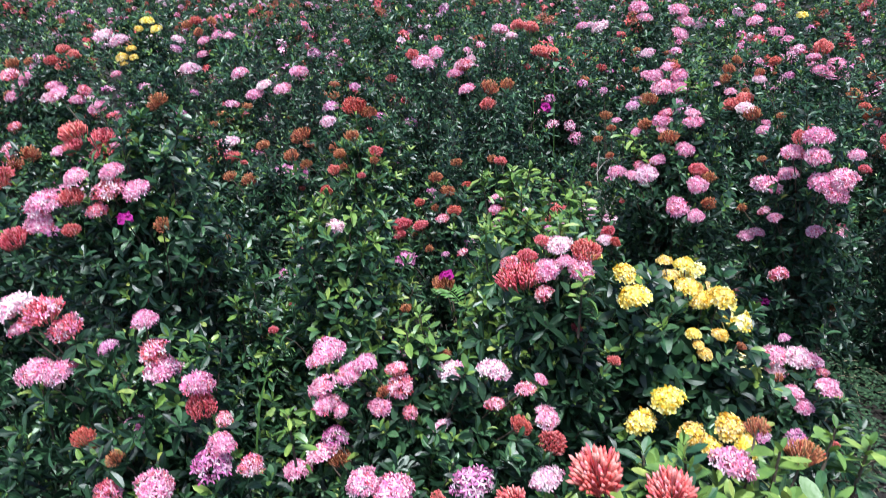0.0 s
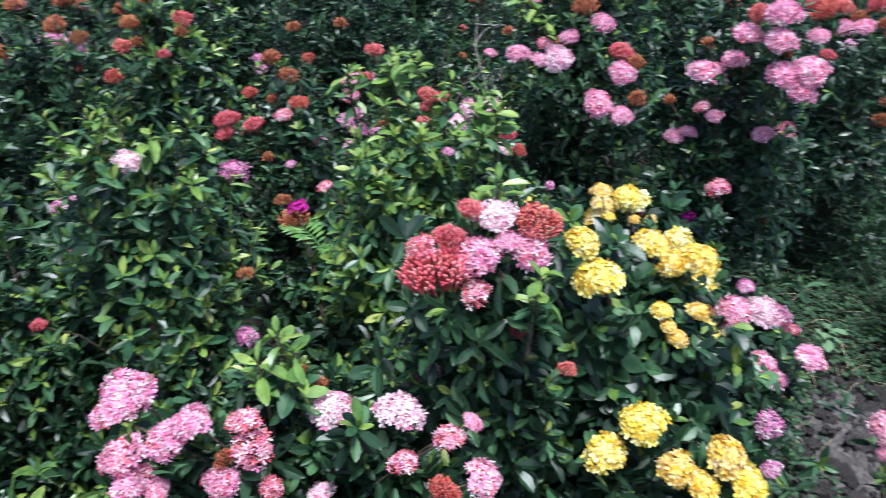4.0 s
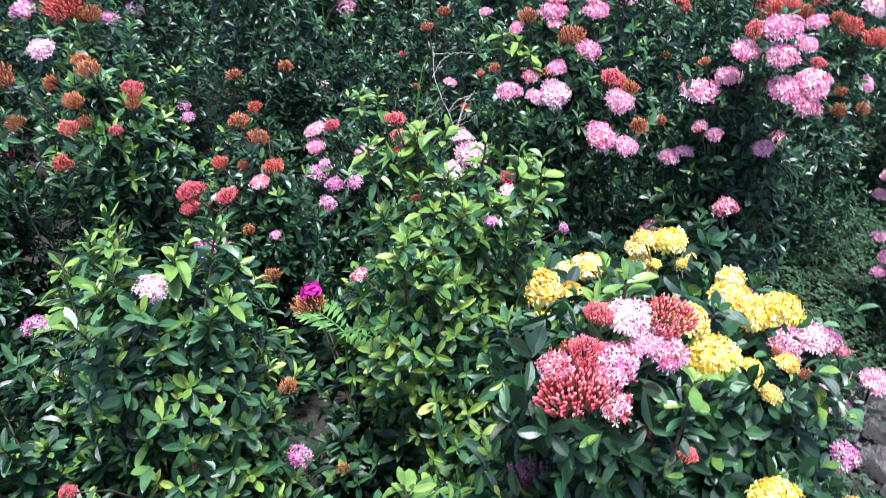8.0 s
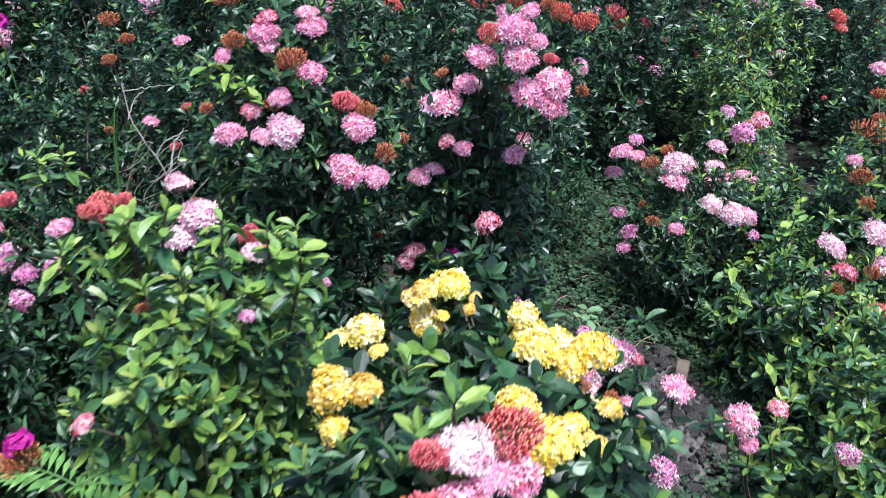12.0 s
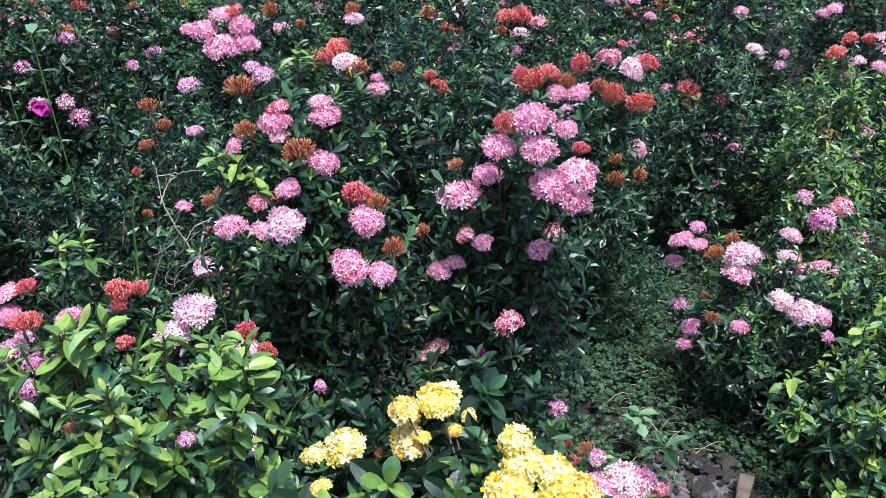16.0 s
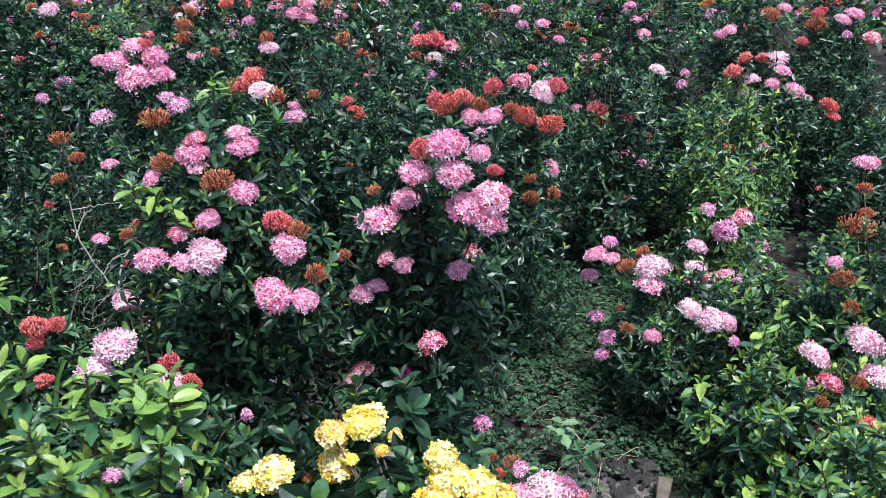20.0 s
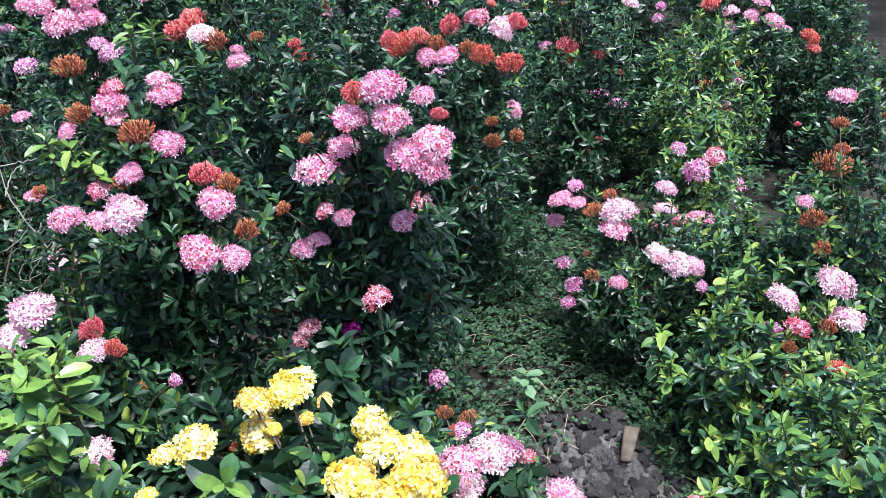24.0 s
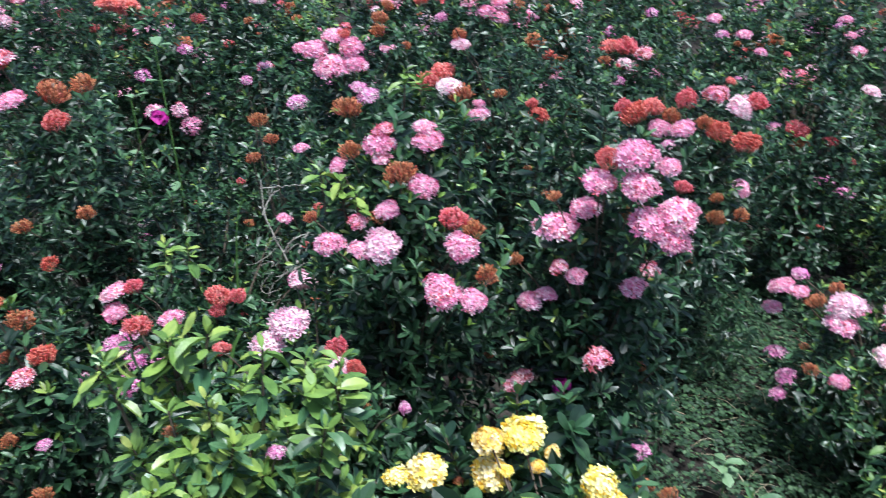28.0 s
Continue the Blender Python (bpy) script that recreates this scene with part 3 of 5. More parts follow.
shrub(-0.330, 1.560, 0.200, 1.060, 0.043, 0.30, [
    (-0.437, 1.550, 1.113, 0.058, "b"), (-0.362, 1.488, 1.056, 0.064, "p"), (-0.355, 1.499, 1.081, 0.046, "x"),
    (-0.265, 1.499, 1.063, 0.064, "p"), (-0.275, 1.511, 1.086, 0.042, "p"), (-0.424, 1.492, 1.039, 0.048, "b"),
    (-0.448, 1.480, 1.010, 0.040, "p"), (-0.310, 1.417, 1.025, 0.057, "b"), (-0.271, 1.467, 0.980, 0.064, "p"),
    (-0.336, 1.412, 0.948, 0.050, "p"), (-0.395, 1.406, 0.922, 0.041, "x"), (-0.430, 1.317, 0.917, 0.060, "p"),
    (-0.323, 1.289, 0.931, 0.069, "w"), (-0.367, 1.288, 0.919, 0.040, "p"), (-0.207, 1.417, 0.935, 0.057, "r"),
    (-0.168, 1.404, 0.917, 0.046, "b"), (-0.185, 1.354, 0.903, 0.064, "p"), (-0.213, 1.276, 0.849, 0.073, "p"),
    (-0.157, 1.285, 0.827, 0.053, "p"), (-0.134, 1.324, 0.860, 0.045, "b"), (-0.470, 1.341, 0.957, 0.031, "b"),
    (-0.351, 1.406, 0.934, 0.032, "b"), (-0.355, 1.474, 1.030, 0.037, "p"), (-0.525, 1.501, 1.037, 0.033, "p"),
])
shrub(-0.460, 1.240, 0.140, 0.740, 0.043, 0.40, [
    (-0.492, 1.226, 0.798, 0.082, "w"), (-0.531, 1.209, 0.759, 0.066, "w"), (-0.405, 1.220, 0.750, 0.045, "r"),
    (-0.395, 1.181, 0.734, 0.050, "w"), (-0.359, 1.178, 0.735, 0.038, "r"), (-0.266, 1.142, 0.681, 0.024, "v"),
    (-0.622, 1.209, 0.741, 0.036, "r"), (-0.409, 1.104, 0.573, 0.056, "w"),
])
shrub(-0.820, 1.600, 0.220, 0.600, 0.041, 0.10, [
    (-0.730, 1.476, 0.702, 0.059, "r"), (-0.686, 1.473, 0.704, 0.040, "r"), (-0.732, 1.461, 0.670, 0.035, "r"),
    (-0.630, 1.746, 0.612, 0.060, "w"), (-0.585, 1.716, 0.562, 0.030, "b"), (-0.963, 1.459, 0.706, 0.058, "p"),
    (-0.919, 1.462, 0.721, 0.045, "r"), (-0.957, 1.436, 0.669, 0.055, "p"), (-0.796, 1.373, 0.699, 0.049, "p"),
    (-0.946, 1.397, 0.608, 0.058, "v"), (-0.919, 1.406, 0.630, 0.045, "v"), (-0.870, 1.335, 0.617, 0.049, "v"),
    (-0.815, 1.333, 0.629, 0.044, "v"), (-0.995, 1.320, 0.561, 0.049, "v"), (-0.883, 1.308, 0.570, 0.049, "v"),
    (-1.203, 2.108, 0.580, 0.060, "w"), (-1.207, 2.087, 0.545, 0.050, "v"), (-0.684, 1.829, 0.734, 0.042, "p"),
])
shrub(0.400, 2.410, 0.260, 0.960, 0.041, 0.10, [
    (0.218, 2.259, 0.912, 0.073, "r"), (0.186, 2.269, 0.925, 0.050, "r"), (0.272, 2.263, 0.932, 0.066, "r"),
    (0.365, 2.288, 0.947, 0.064, "r"), (0.429, 2.212, 0.985, 0.068, "x"), (0.498, 2.207, 0.951, 0.072, "w"),
    (0.540, 2.210, 0.965, 0.052, "r"), (0.423, 2.092, 0.916, 0.066, "r"), (0.499, 2.104, 0.886, 0.073, "r"),
    (0.330, 2.103, 0.917, 0.066, "p"), (0.290, 2.235, 0.877, 0.060, "p"), (0.324, 2.271, 0.904, 0.057, "b"),
    (0.532, 2.193, 0.720, 0.054, "p"), (0.385, 2.105, 0.934, 0.047, "b"), (0.463, 2.162, 0.642, 0.054, "b"),
    (0.531, 2.160, 0.652, 0.047, "b"), (0.463, 2.186, 0.691, 0.037, "b"), (0.315, 2.212, 0.836, 0.043, "v"),
])
shrub(-0.100, 2.400, 0.220, 0.980, 0.041, 0.10, [
    (-0.213, 2.142, 0.931, 0.059, "p"), (-0.211, 2.154, 0.956, 0.034, "p"), (-0.323, 2.206, 1.026, 0.075, "r"),
    (-0.363, 2.200, 1.006, 0.065, "r"), (-0.294, 2.145, 1.006, 0.067, "w"), (-0.260, 2.134, 0.991, 0.067, "b"),
    (-0.046, 2.218, 0.911, 0.058, "r"), (-0.069, 2.234, 0.939, 0.036, "r"), (-0.267, 2.193, 1.109, 0.055, "w"),
    (-0.273, 2.205, 1.132, 0.043, "b"), (-0.009, 2.116, 0.710, 0.039, "b"), (-0.154, 2.124, 0.993, 0.034, "b"),
])
shrub(0.020, 2.950, 0.220, 1.050, 0.041, 0.15, [
    (0.030, 2.962, 0.838, 0.080, "p"), (0.019, 2.985, 0.883, 0.080, "b"), (-0.066, 3.030, 0.957, 0.084, "b"),
    (-0.015, 3.002, 0.910, 0.055, "r"), (0.081, 2.901, 0.723, 0.046, "b"),
])
shrub(-0.620, 2.280, 0.200, 1.020, 0.041, 0.10, [
    (-0.605, 2.113, 1.065, 0.103, "p"), (-0.555, 2.130, 1.112, 0.070, "p"), (-0.658, 2.136, 1.102, 0.070, "p"),
    (-0.603, 2.147, 1.137, 0.064, "p"), (-0.539, 2.109, 1.071, 0.067, "p"), (-0.696, 2.140, 1.102, 0.041, "p"),
    (-0.578, 2.146, 1.140, 0.035, "r"), (-0.503, 2.067, 0.994, 0.059, "v"), (-0.528, 2.080, 1.014, 0.044, "v"),
    (-0.660, 1.942, 1.008, 0.049, "v"), (-0.763, 1.931, 0.963, 0.047, "b"), (-0.725, 1.906, 0.920, 0.036, "b"),
    (-0.772, 1.888, 0.874, 0.036, "b"), (-0.798, 1.977, 1.051, 0.030, "v"),
])
shrub(0.900, 1.940, 0.250, 0.450, 0.039, 0.40, [
    (0.623, 2.011, 0.514, 0.063, "p"), (0.671, 2.001, 0.503, 0.053, "p"), (0.671, 2.022, 0.546, 0.046, "v"),
    (0.618, 2.034, 0.434, 0.054, "p"), (0.712, 1.989, 0.484, 0.056, "b"), (0.745, 1.869, 0.540, 0.087, "w"),
    (0.735, 1.848, 0.495, 0.078, "p"), (0.949, 2.039, 0.504, 0.058, "w"), (0.936, 2.014, 0.450, 0.064, "w"),
    (1.075, 2.058, 0.384, 0.070, "p"), (1.015, 2.062, 0.380, 0.059, "x"), (0.920, 1.995, 0.407, 0.054, "x"),
    (0.833, 1.786, 0.442, 0.059, "w"), (0.857, 1.697, 0.457, 0.074, "w"), (0.895, 1.690, 0.453, 0.051, "w"),
    (0.910, 1.665, 0.404, 0.033, "v"), (0.646, 2.022, 0.298, 0.059, "v"), (0.639, 1.896, 0.299, 0.056, "v"),
    (0.624, 1.876, 0.255, 0.043, "v"), (0.713, 1.735, 0.397, 0.046, "p"), (0.646, 1.751, 0.416, 0.039, "b"),
    (0.765, 2.000, 0.519, 0.043, "b"),
])
shrub(1.200, 2.420, 0.190, 0.780, 0.041, 1.12, [
    (1.073, 2.125, 0.511, 0.081, "v"), (1.025, 2.159, 0.570, 0.049, "v"), (1.132, 2.144, 0.541, 0.067, "x"),
    (1.436, 2.577, 0.221, 0.090, "v"), (1.168, 2.427, 0.566, 0.035, "b"), (1.327, 2.453, 0.654, 0.042, "v"),
    (1.285, 2.428, 0.594, 0.035, "w"), (1.263, 2.409, 0.551, 0.042, "v"),
])
shrub(1.000, 1.460, 0.230, 0.420, 0.042, 0.85, [
    (1.030, 1.494, 0.468, 0.071, "w"), (0.990, 1.453, 0.409, 0.052, "v"), (1.026, 1.414, 0.442, 0.056, "x"),
    (1.092, 1.406, 0.441, 0.048, "b"), (1.003, 1.397, 0.403, 0.037, "b"), (1.154, 1.495, 0.497, 0.085, "w"),
    (1.176, 1.455, 0.420, 0.082, "w"), (0.945, 1.376, 0.241, 0.034, "r"), (1.020, 1.401, 0.308, 0.035, "x"),
])
shrub(1.300, 1.700, 0.220, 0.560, 0.040, 0.60, [
    (1.140, 1.620, 0.603, 0.062, "b"), (1.160, 1.585, 0.535, 0.042, "b"), (1.420, 1.996, 0.560, 0.097, "b"),
    (1.447, 2.010, 0.594, 0.050, "b"), (1.444, 2.044, 0.662, 0.047, "b"), (1.457, 2.076, 0.730, 0.074, "p"),
    (1.125, 1.639, 0.638, 0.037, "p"),
])
shrub(0.880, 0.980, 0.170, 0.480, 0.042, 1.0, [
    (0.499, 0.907, 0.469, 0.062, "p"), (0.513, 0.881, 0.430, 0.034, "p"), (0.571, 0.910, 0.492, 0.037, "x"),
    (0.697, 0.846, 0.420, 0.048, "v"), (1.112, 1.360, 0.351, 0.061, "r"),
])
shrub(-0.440, 0.800, 0.190, 0.880, 0.041, 1.12, [
    (-0.489, 0.741, 0.926, 0.021, "b"), (-0.539, 0.800, 1.040, 0.032, "r"), (-0.621, 1.738, 0.598, 0.066, "w"),
    (-0.564, 0.654, 0.817, 0.028, "x"), (-0.361, 0.752, 0.896, 0.023, "v"),
])
shrub(0.040, 0.740, 0.210, 0.760, 0.052, 0.25, [
    (-0.106, 0.913, 0.812, 0.047, "y"), (0.136, 0.850, 0.619, 0.049, "l"), (0.173, 0.844, 0.595, 0.041, "l"),
    (-0.056, 0.924, 0.811, 0.058, "y"), (-0.080, 0.894, 0.771, 0.027, "y"), (-0.035, 0.905, 0.771, 0.027, "y"),
    (-0.261, 0.659, 0.840, 0.064, "y"), (-0.213, 0.666, 0.833, 0.050, "y"), (-0.257, 0.633, 0.796, 0.045, "y"),
    (-0.016, 0.500, 0.882, 0.078, "y"), (-0.046, 0.517, 0.922, 0.057, "y"), (0.031, 0.716, 0.840, 0.074, "y"),
    (0.106, 0.706, 0.838, 0.071, "y"), (0.070, 0.689, 0.825, 0.057, "y"), (0.072, 0.647, 0.758, 0.038, "y"),
    (0.107, 0.634, 0.723, 0.035, "y"), (0.128, 0.665, 0.764, 0.040, "y"), (0.088, 0.638, 0.738, 0.031, "y"),
    (-0.194, 0.693, 0.870, 0.027, "y"), (0.098, 0.438, 0.701, 0.072, "y"), (0.057, 0.409, 0.649, 0.069, "y"),
    (0.159, 0.428, 0.648, 0.065, "y"), (0.222, 0.465, 0.666, 0.068, "y"), (0.199, 0.431, 0.629, 0.057, "y"),
    (0.262, 0.460, 0.633, 0.060, "y"),
])
shrub(0.240, 0.900, 0.100, 0.580, 0.043, 0.10, [
    (0.184, 0.945, 0.612, 0.069, "p"), (0.252, 0.971, 0.608, 0.069, "p"), (0.195, 0.934, 0.572, 0.056, "w"),
    (0.333, 0.863, 0.606, 0.058, "p"), (0.254, 0.865, 0.565, 0.051, "p"), (0.285, 0.861, 0.540, 0.051, "p"),
    (0.195, 0.983, 0.646, 0.031, "v"), (0.296, 0.777, 0.497, 0.054, "v"), (0.282, 0.481, 0.653, 0.028, "v"),
    (0.218, 0.869, 0.593, 0.030, "b"), (0.177, 0.738, 0.512, 0.019, "r"), (0.295, 0.973, 0.584, 0.033, "x"),
])
shrub(-0.180, 0.460, 0.140, 0.900, 0.048, 0.30, [
    (-0.184, 0.299, 0.957, 0.076, "r"), (-0.208, 0.305, 0.975, 0.040, "x"), (-0.144, 0.342, 0.963, 0.062, "p"),
    (-0.134, 0.319, 0.922, 0.039, "x"), (-0.177, 0.324, 0.993, 0.040, "r"), (-0.135, 0.376, 1.009, 0.052, "w"),
    (-0.084, 0.400, 1.001, 0.055, "r"), (-0.082, 0.381, 0.969, 0.055, "p"), (-0.166, 0.370, 1.012, 0.036, "r"),
    (-0.112, 0.364, 0.982, 0.036, "p"), (-0.204, 0.497, 0.682, 0.034, "b"), (-0.249, 0.459, 0.638, 0.047, "v"),
    (-0.212, 0.470, 0.641, 0.042, "v"), (-0.024, 0.441, 0.750, 0.028, "r"), (-0.192, 0.333, 0.980, 0.029, "b"),
])
shrub(-0.330, 0.200, 0.190, 0.720, 0.047, 0.35, [
    (-0.516, 0.088, 0.782, 0.070, "p"), (-0.519, 0.058, 0.771, 0.055, "p"), (-0.426, 0.050, 0.770, 0.058, "p"),
    (-0.402, 0.075, 0.792, 0.053, "p"), (-0.495, 0.038, 0.725, 0.062, "p"), (-0.474, 0.027, 0.695, 0.060, "p"),
    (-0.440, 0.035, 0.686, 0.036, "p"), (-0.363, 0.124, 0.768, 0.045, "x"), (-0.344, 0.112, 0.738, 0.058, "x"),
    (-0.370, 0.077, 0.698, 0.048, "p"), (-0.308, 0.099, 0.694, 0.033, "x"), (-0.285, 0.215, 0.747, 0.064, "w"),
    (-0.311, 0.223, 0.775, 0.023, "b"), (-0.191, 0.230, 0.772, 0.067, "w"), (-0.125, 0.240, 0.744, 0.044, "x"),
    (-0.099, 0.262, 0.762, 0.031, "p"), (-0.170, 0.201, 0.713, 0.041, "x"), (-0.067, 0.235, 0.699, 0.052, "p"),
    (-0.110, 0.206, 0.682, 0.044, "r"), (-0.273, 0.156, 0.648, 0.046, "w"),
])
shrub(-0.220, 0.000, 0.140, 0.600, 0.047, 0.20, [
    (-0.217, -0.071, 0.653, 0.082, "p"), (-0.103, 0.018, 0.666, 0.078, "v"), (-0.265, -0.100, 0.666, 0.064, "p"),
    (-0.463, -0.003, 0.598, 0.070, "p"), (-0.498, -0.044, 0.566, 0.061, "p"), (-0.446, 0.024, 0.631, 0.056, "v"),
    (-0.432, 0.014, 0.587, 0.049, "b"), (0.004, 0.125, 0.730, 0.049, "r"),
])
shrub(-0.800, 0.460, 0.190, 0.890, 0.042, 0.78, [
    (-0.775, 0.400, 0.922, 0.047, "w"), (-0.760, 0.397, 0.593, 0.038, "x"), (-0.600, 0.441, 0.603, 0.038, "v"),
    (-0.632, 0.493, 0.698, 0.034, "b"), (-0.850, 0.229, 0.678, 0.027, "r"), (-0.847, 0.343, 0.859, 0.014, "v"),
])
shrub(-0.570, 0.700, 0.140, 0.420, 0.047, 0.10, [
    (-0.852, 0.632, 0.481, 0.030, "m"), (-0.714, 0.784, 0.671, 0.030, "m"), (-0.715, 0.774, 0.655, 0.065, "b"),
])
shrub(-1.300, 0.260, 0.220, 1.060, 0.047, 0.40, [
    (-1.190, 0.116, 1.019, 0.076, "p"), (-1.256, 0.045, 0.971, 0.054, "x"), (-1.244, 0.077, 1.021, 0.076, "x"),
    (-1.247, 0.094, 1.064, 0.065, "p"), (-1.318, 0.036, 1.051, 0.065, "p"), (-1.369, -0.028, 0.992, 0.088, "p"),
    (-1.367, -0.048, 0.943, 0.073, "p"), (-1.315, 0.018, 1.005, 0.059, "r"), (-1.098, 0.021, 0.981, 0.029, "m"),
    (-1.466, 0.216, 1.102, 0.071, "r"), (-1.457, 0.204, 1.061, 0.065, "r"), (-1.476, 0.136, 1.130, 0.069, "r"),
    (-1.468, 0.125, 1.092, 0.057, "r"), (-1.425, 0.239, 1.087, 0.053, "p"), (-1.490, 0.103, 1.081, 0.051, "p"),
    (-1.025, 0.068, 0.968, 0.040, "b"), (-1.414, -0.099, 0.907, 0.068, "r"), (-1.298, -0.006, 0.925, 0.045, "r"),
    (-1.491, 0.232, 1.178, 0.056, "p"), (-1.526, 0.142, 1.223, 0.054, "p"), (-1.402, 0.266, 1.109, 0.040, "b"),
])
shrub(-0.700, -0.200, 0.220, 0.740, 0.047, 0.30, [
    (-0.914, -0.336, 0.794, 0.070, "p"), (-0.873, -0.306, 0.794, 0.070, "p"), (-0.548, -0.334, 0.674, 0.073, "p"),
    (-0.710, -0.186, 0.797, 0.074, "p"), (-0.731, -0.186, 0.831, 0.061, "x"), (-0.549, -0.218, 0.832, 0.060, "p"),
    (-0.537, -0.227, 0.793, 0.056, "r"), (-0.475, -0.262, 0.715, 0.079, "v"), (-0.469, -0.244, 0.746, 0.051, "p"),
    (-0.757, -0.178, 0.890, 0.056, "p"), (-0.728, -0.249, 0.687, 0.058, "v"), (-0.805, -0.237, 0.838, 0.043, "v"),
    (-0.975, -0.326, 0.916, 0.079, "w"), (-0.928, -0.294, 0.910, 0.085, "x"), (-0.883, -0.277, 0.875, 0.070, "x"),
    (-0.951, -0.326, 0.877, 0.052, "p"), (-0.672, -0.386, 0.760, 0.042, "r"), (-0.619, -0.364, 0.722, 0.036, "b"),
    (-0.616, -0.387, 0.665, 0.051, "x"), (-0.496, -0.208, 0.768, 0.031, "x"), (-0.417, -0.222, 0.710, 0.051, "x"),
])
shrub(0.420, -0.300, 0.170, 0.980, 0.042, 1.15, [
    (0.320, -0.396, 1.097, 0.061, "k"), (0.382, -0.358, 1.081, 0.052, "k"), (0.250, -0.437, 1.060, 0.033, "k"),
    (0.400, -0.208, 1.033, 0.053, "p"), (0.408, -0.164, 1.060, 0.032, "b"), (0.458, -0.140, 1.033, 0.040, "b"),
    (0.254, -0.374, 1.048, 0.035, "w"),
])
shrub(-0.990, 1.200, 0.140, 0.770, 0.043, 0.30, [
    (-1.018, 1.147, 0.849, 0.048, "b"), (-0.992, 1.185, 0.795, 0.050, "b"), (-0.946, 1.159, 0.738, 0.045, "r"),
    (-0.961, 1.109, 0.719, 0.047, "x"), (-1.032, 1.074, 0.691, 0.047, "r"), (-1.166, 1.141, 0.654, 0.063, "r"),
    (-1.161, 1.121, 0.619, 0.044, "r"), (-1.045, 1.089, 0.767, 0.038, "r"), (-1.044, 1.002, 0.592, 0.077, "v"),
    (-0.905, 1.004, 0.540, 0.041, "b"), (-0.969, 1.043, 0.628, 0.033, "b"), (-0.908, 1.051, 0.618, 0.026, "v"),
    (-1.004, 1.346, 0.549, 0.042, "w"), (-1.017, 1.144, 0.739, 0.032, "b"),
])
shrub(-1.380, 1.240, 0.190, 0.880, 0.045, 0.60, [
    (-1.429, 1.189, 0.940, 0.045, "b"), (-1.488, 1.145, 0.892, 0.045, "b"), (-1.318, 1.002, 0.920, 0.043, "b"),
    (-1.233, 1.093, 0.921, 0.045, "r"), (-1.229, 1.077, 0.894, 0.040, "b"), (-1.435, 0.947, 0.877, 0.043, "b"),
    (-1.322, 0.969, 0.868, 0.043, "r"), (-1.323, 0.927, 0.803, 0.043, "r"), (-1.288, 0.983, 0.879, 0.031, "b"),
    (-1.257, 1.037, 0.841, 0.030, "r"), (-1.592, 1.123, 0.896, 0.040, "b"), (-1.446, 0.939, 0.981, 0.066, "b"),
    (-1.457, 0.902, 0.917, 0.059, "b"), (-1.300, 1.044, 0.978, 0.051, "b"), (-1.323, 1.001, 0.919, 0.047, "b"),
    (-1.376, 1.009, 1.024, 0.055, "w"),
])
shrub(-1.260, 1.900, 0.200, 1.020, 0.041, 0.10, [
    (-1.302, 1.676, 0.752, 0.046, "b"), (-1.156, 1.725, 0.775, 0.046, "b"), (-1.229, 1.643, 0.670, 0.043, "r"),
    (-1.253, 1.831, 0.977, 0.071, "r"), (-1.365, 1.819, 1.133, 0.085, "x"), (-1.336, 1.798, 1.037, 0.075, "p"),
    (-1.256, 1.860, 1.047, 0.080, "b"), (-1.203, 1.903, 1.056, 0.066, "b"), (-1.386, 1.788, 1.098, 0.061, "p"),
    (-0.991, 1.865, 0.980, 0.032, "m"),
])
shrub(-1.950, 2.100, 0.180, 0.800, 0.041, 0.10, [
    (-1.981, 2.064, 0.597, 0.077, "v"), (-1.951, 2.085, 0.618, 0.061, "v"), (-2.016, 2.074, 0.626, 0.053, "v"),
    (-1.902, 2.142, 0.778, 0.072, "v"), (-1.716, 2.050, 0.473, 0.053, "v"), (-1.696, 2.033, 0.438, 0.049, "v"),
])
shrub(0.920, 2.920, 0.200, 0.820, 0.041, 0.10, [
    (0.879, 2.905, 0.681, 0.083, "r"), (0.889, 2.882, 0.635, 0.065, "b"), (0.797, 2.916, 0.686, 0.056, "p"),
    (0.989, 2.878, 0.648, 0.048, "r"), (1.040, 3.108, 0.412, 0.081, "v"), (1.088, 3.106, 0.418, 0.062, "v"),
    (1.134, 3.033, 0.396, 0.075, "v"), (0.993, 3.071, 0.327, 0.053, "b"), (1.170, 3.078, 0.781, 0.068, "w"),
])
shrub(0.340, 3.380, 0.220, 0.920, 0.041, 0.10, [
    (0.295, 3.302, 0.890, 0.093, "r"), (0.362, 3.282, 0.864, 0.079, "x"), (0.225, 3.307, 0.886, 0.074, "r"),
    (0.290, 3.271, 0.827, 0.065, "w"), (0.415, 3.243, 0.796, 0.065, "p"), (0.267, 3.240, 0.759, 0.051, "v"),
    (0.210, 3.283, 0.835, 0.056, "b"),
])
shrub(1.760, 3.250, 0.220, 0.720, 0.041, 0.15, [
    (1.677, 3.379, 0.744, 0.070, "r"), (1.818, 3.361, 0.738, 0.105, "w"), (1.756, 3.370, 0.743, 0.065, "r"),
    (1.753, 3.179, 0.731, 0.076, "p"), (1.714, 3.158, 0.680, 0.072, "p"), (1.803, 3.138, 0.657, 0.091, "p"),
    (1.845, 3.117, 0.624, 0.052, "p"), (1.618, 3.358, 0.689, 0.085, "r"), (1.701, 3.335, 0.659, 0.075, "w"),
    (1.684, 3.307, 0.598, 0.075, "v"), (1.945, 3.093, 0.595, 0.076, "r"), (1.954, 3.071, 0.552, 0.057, "r"),
])
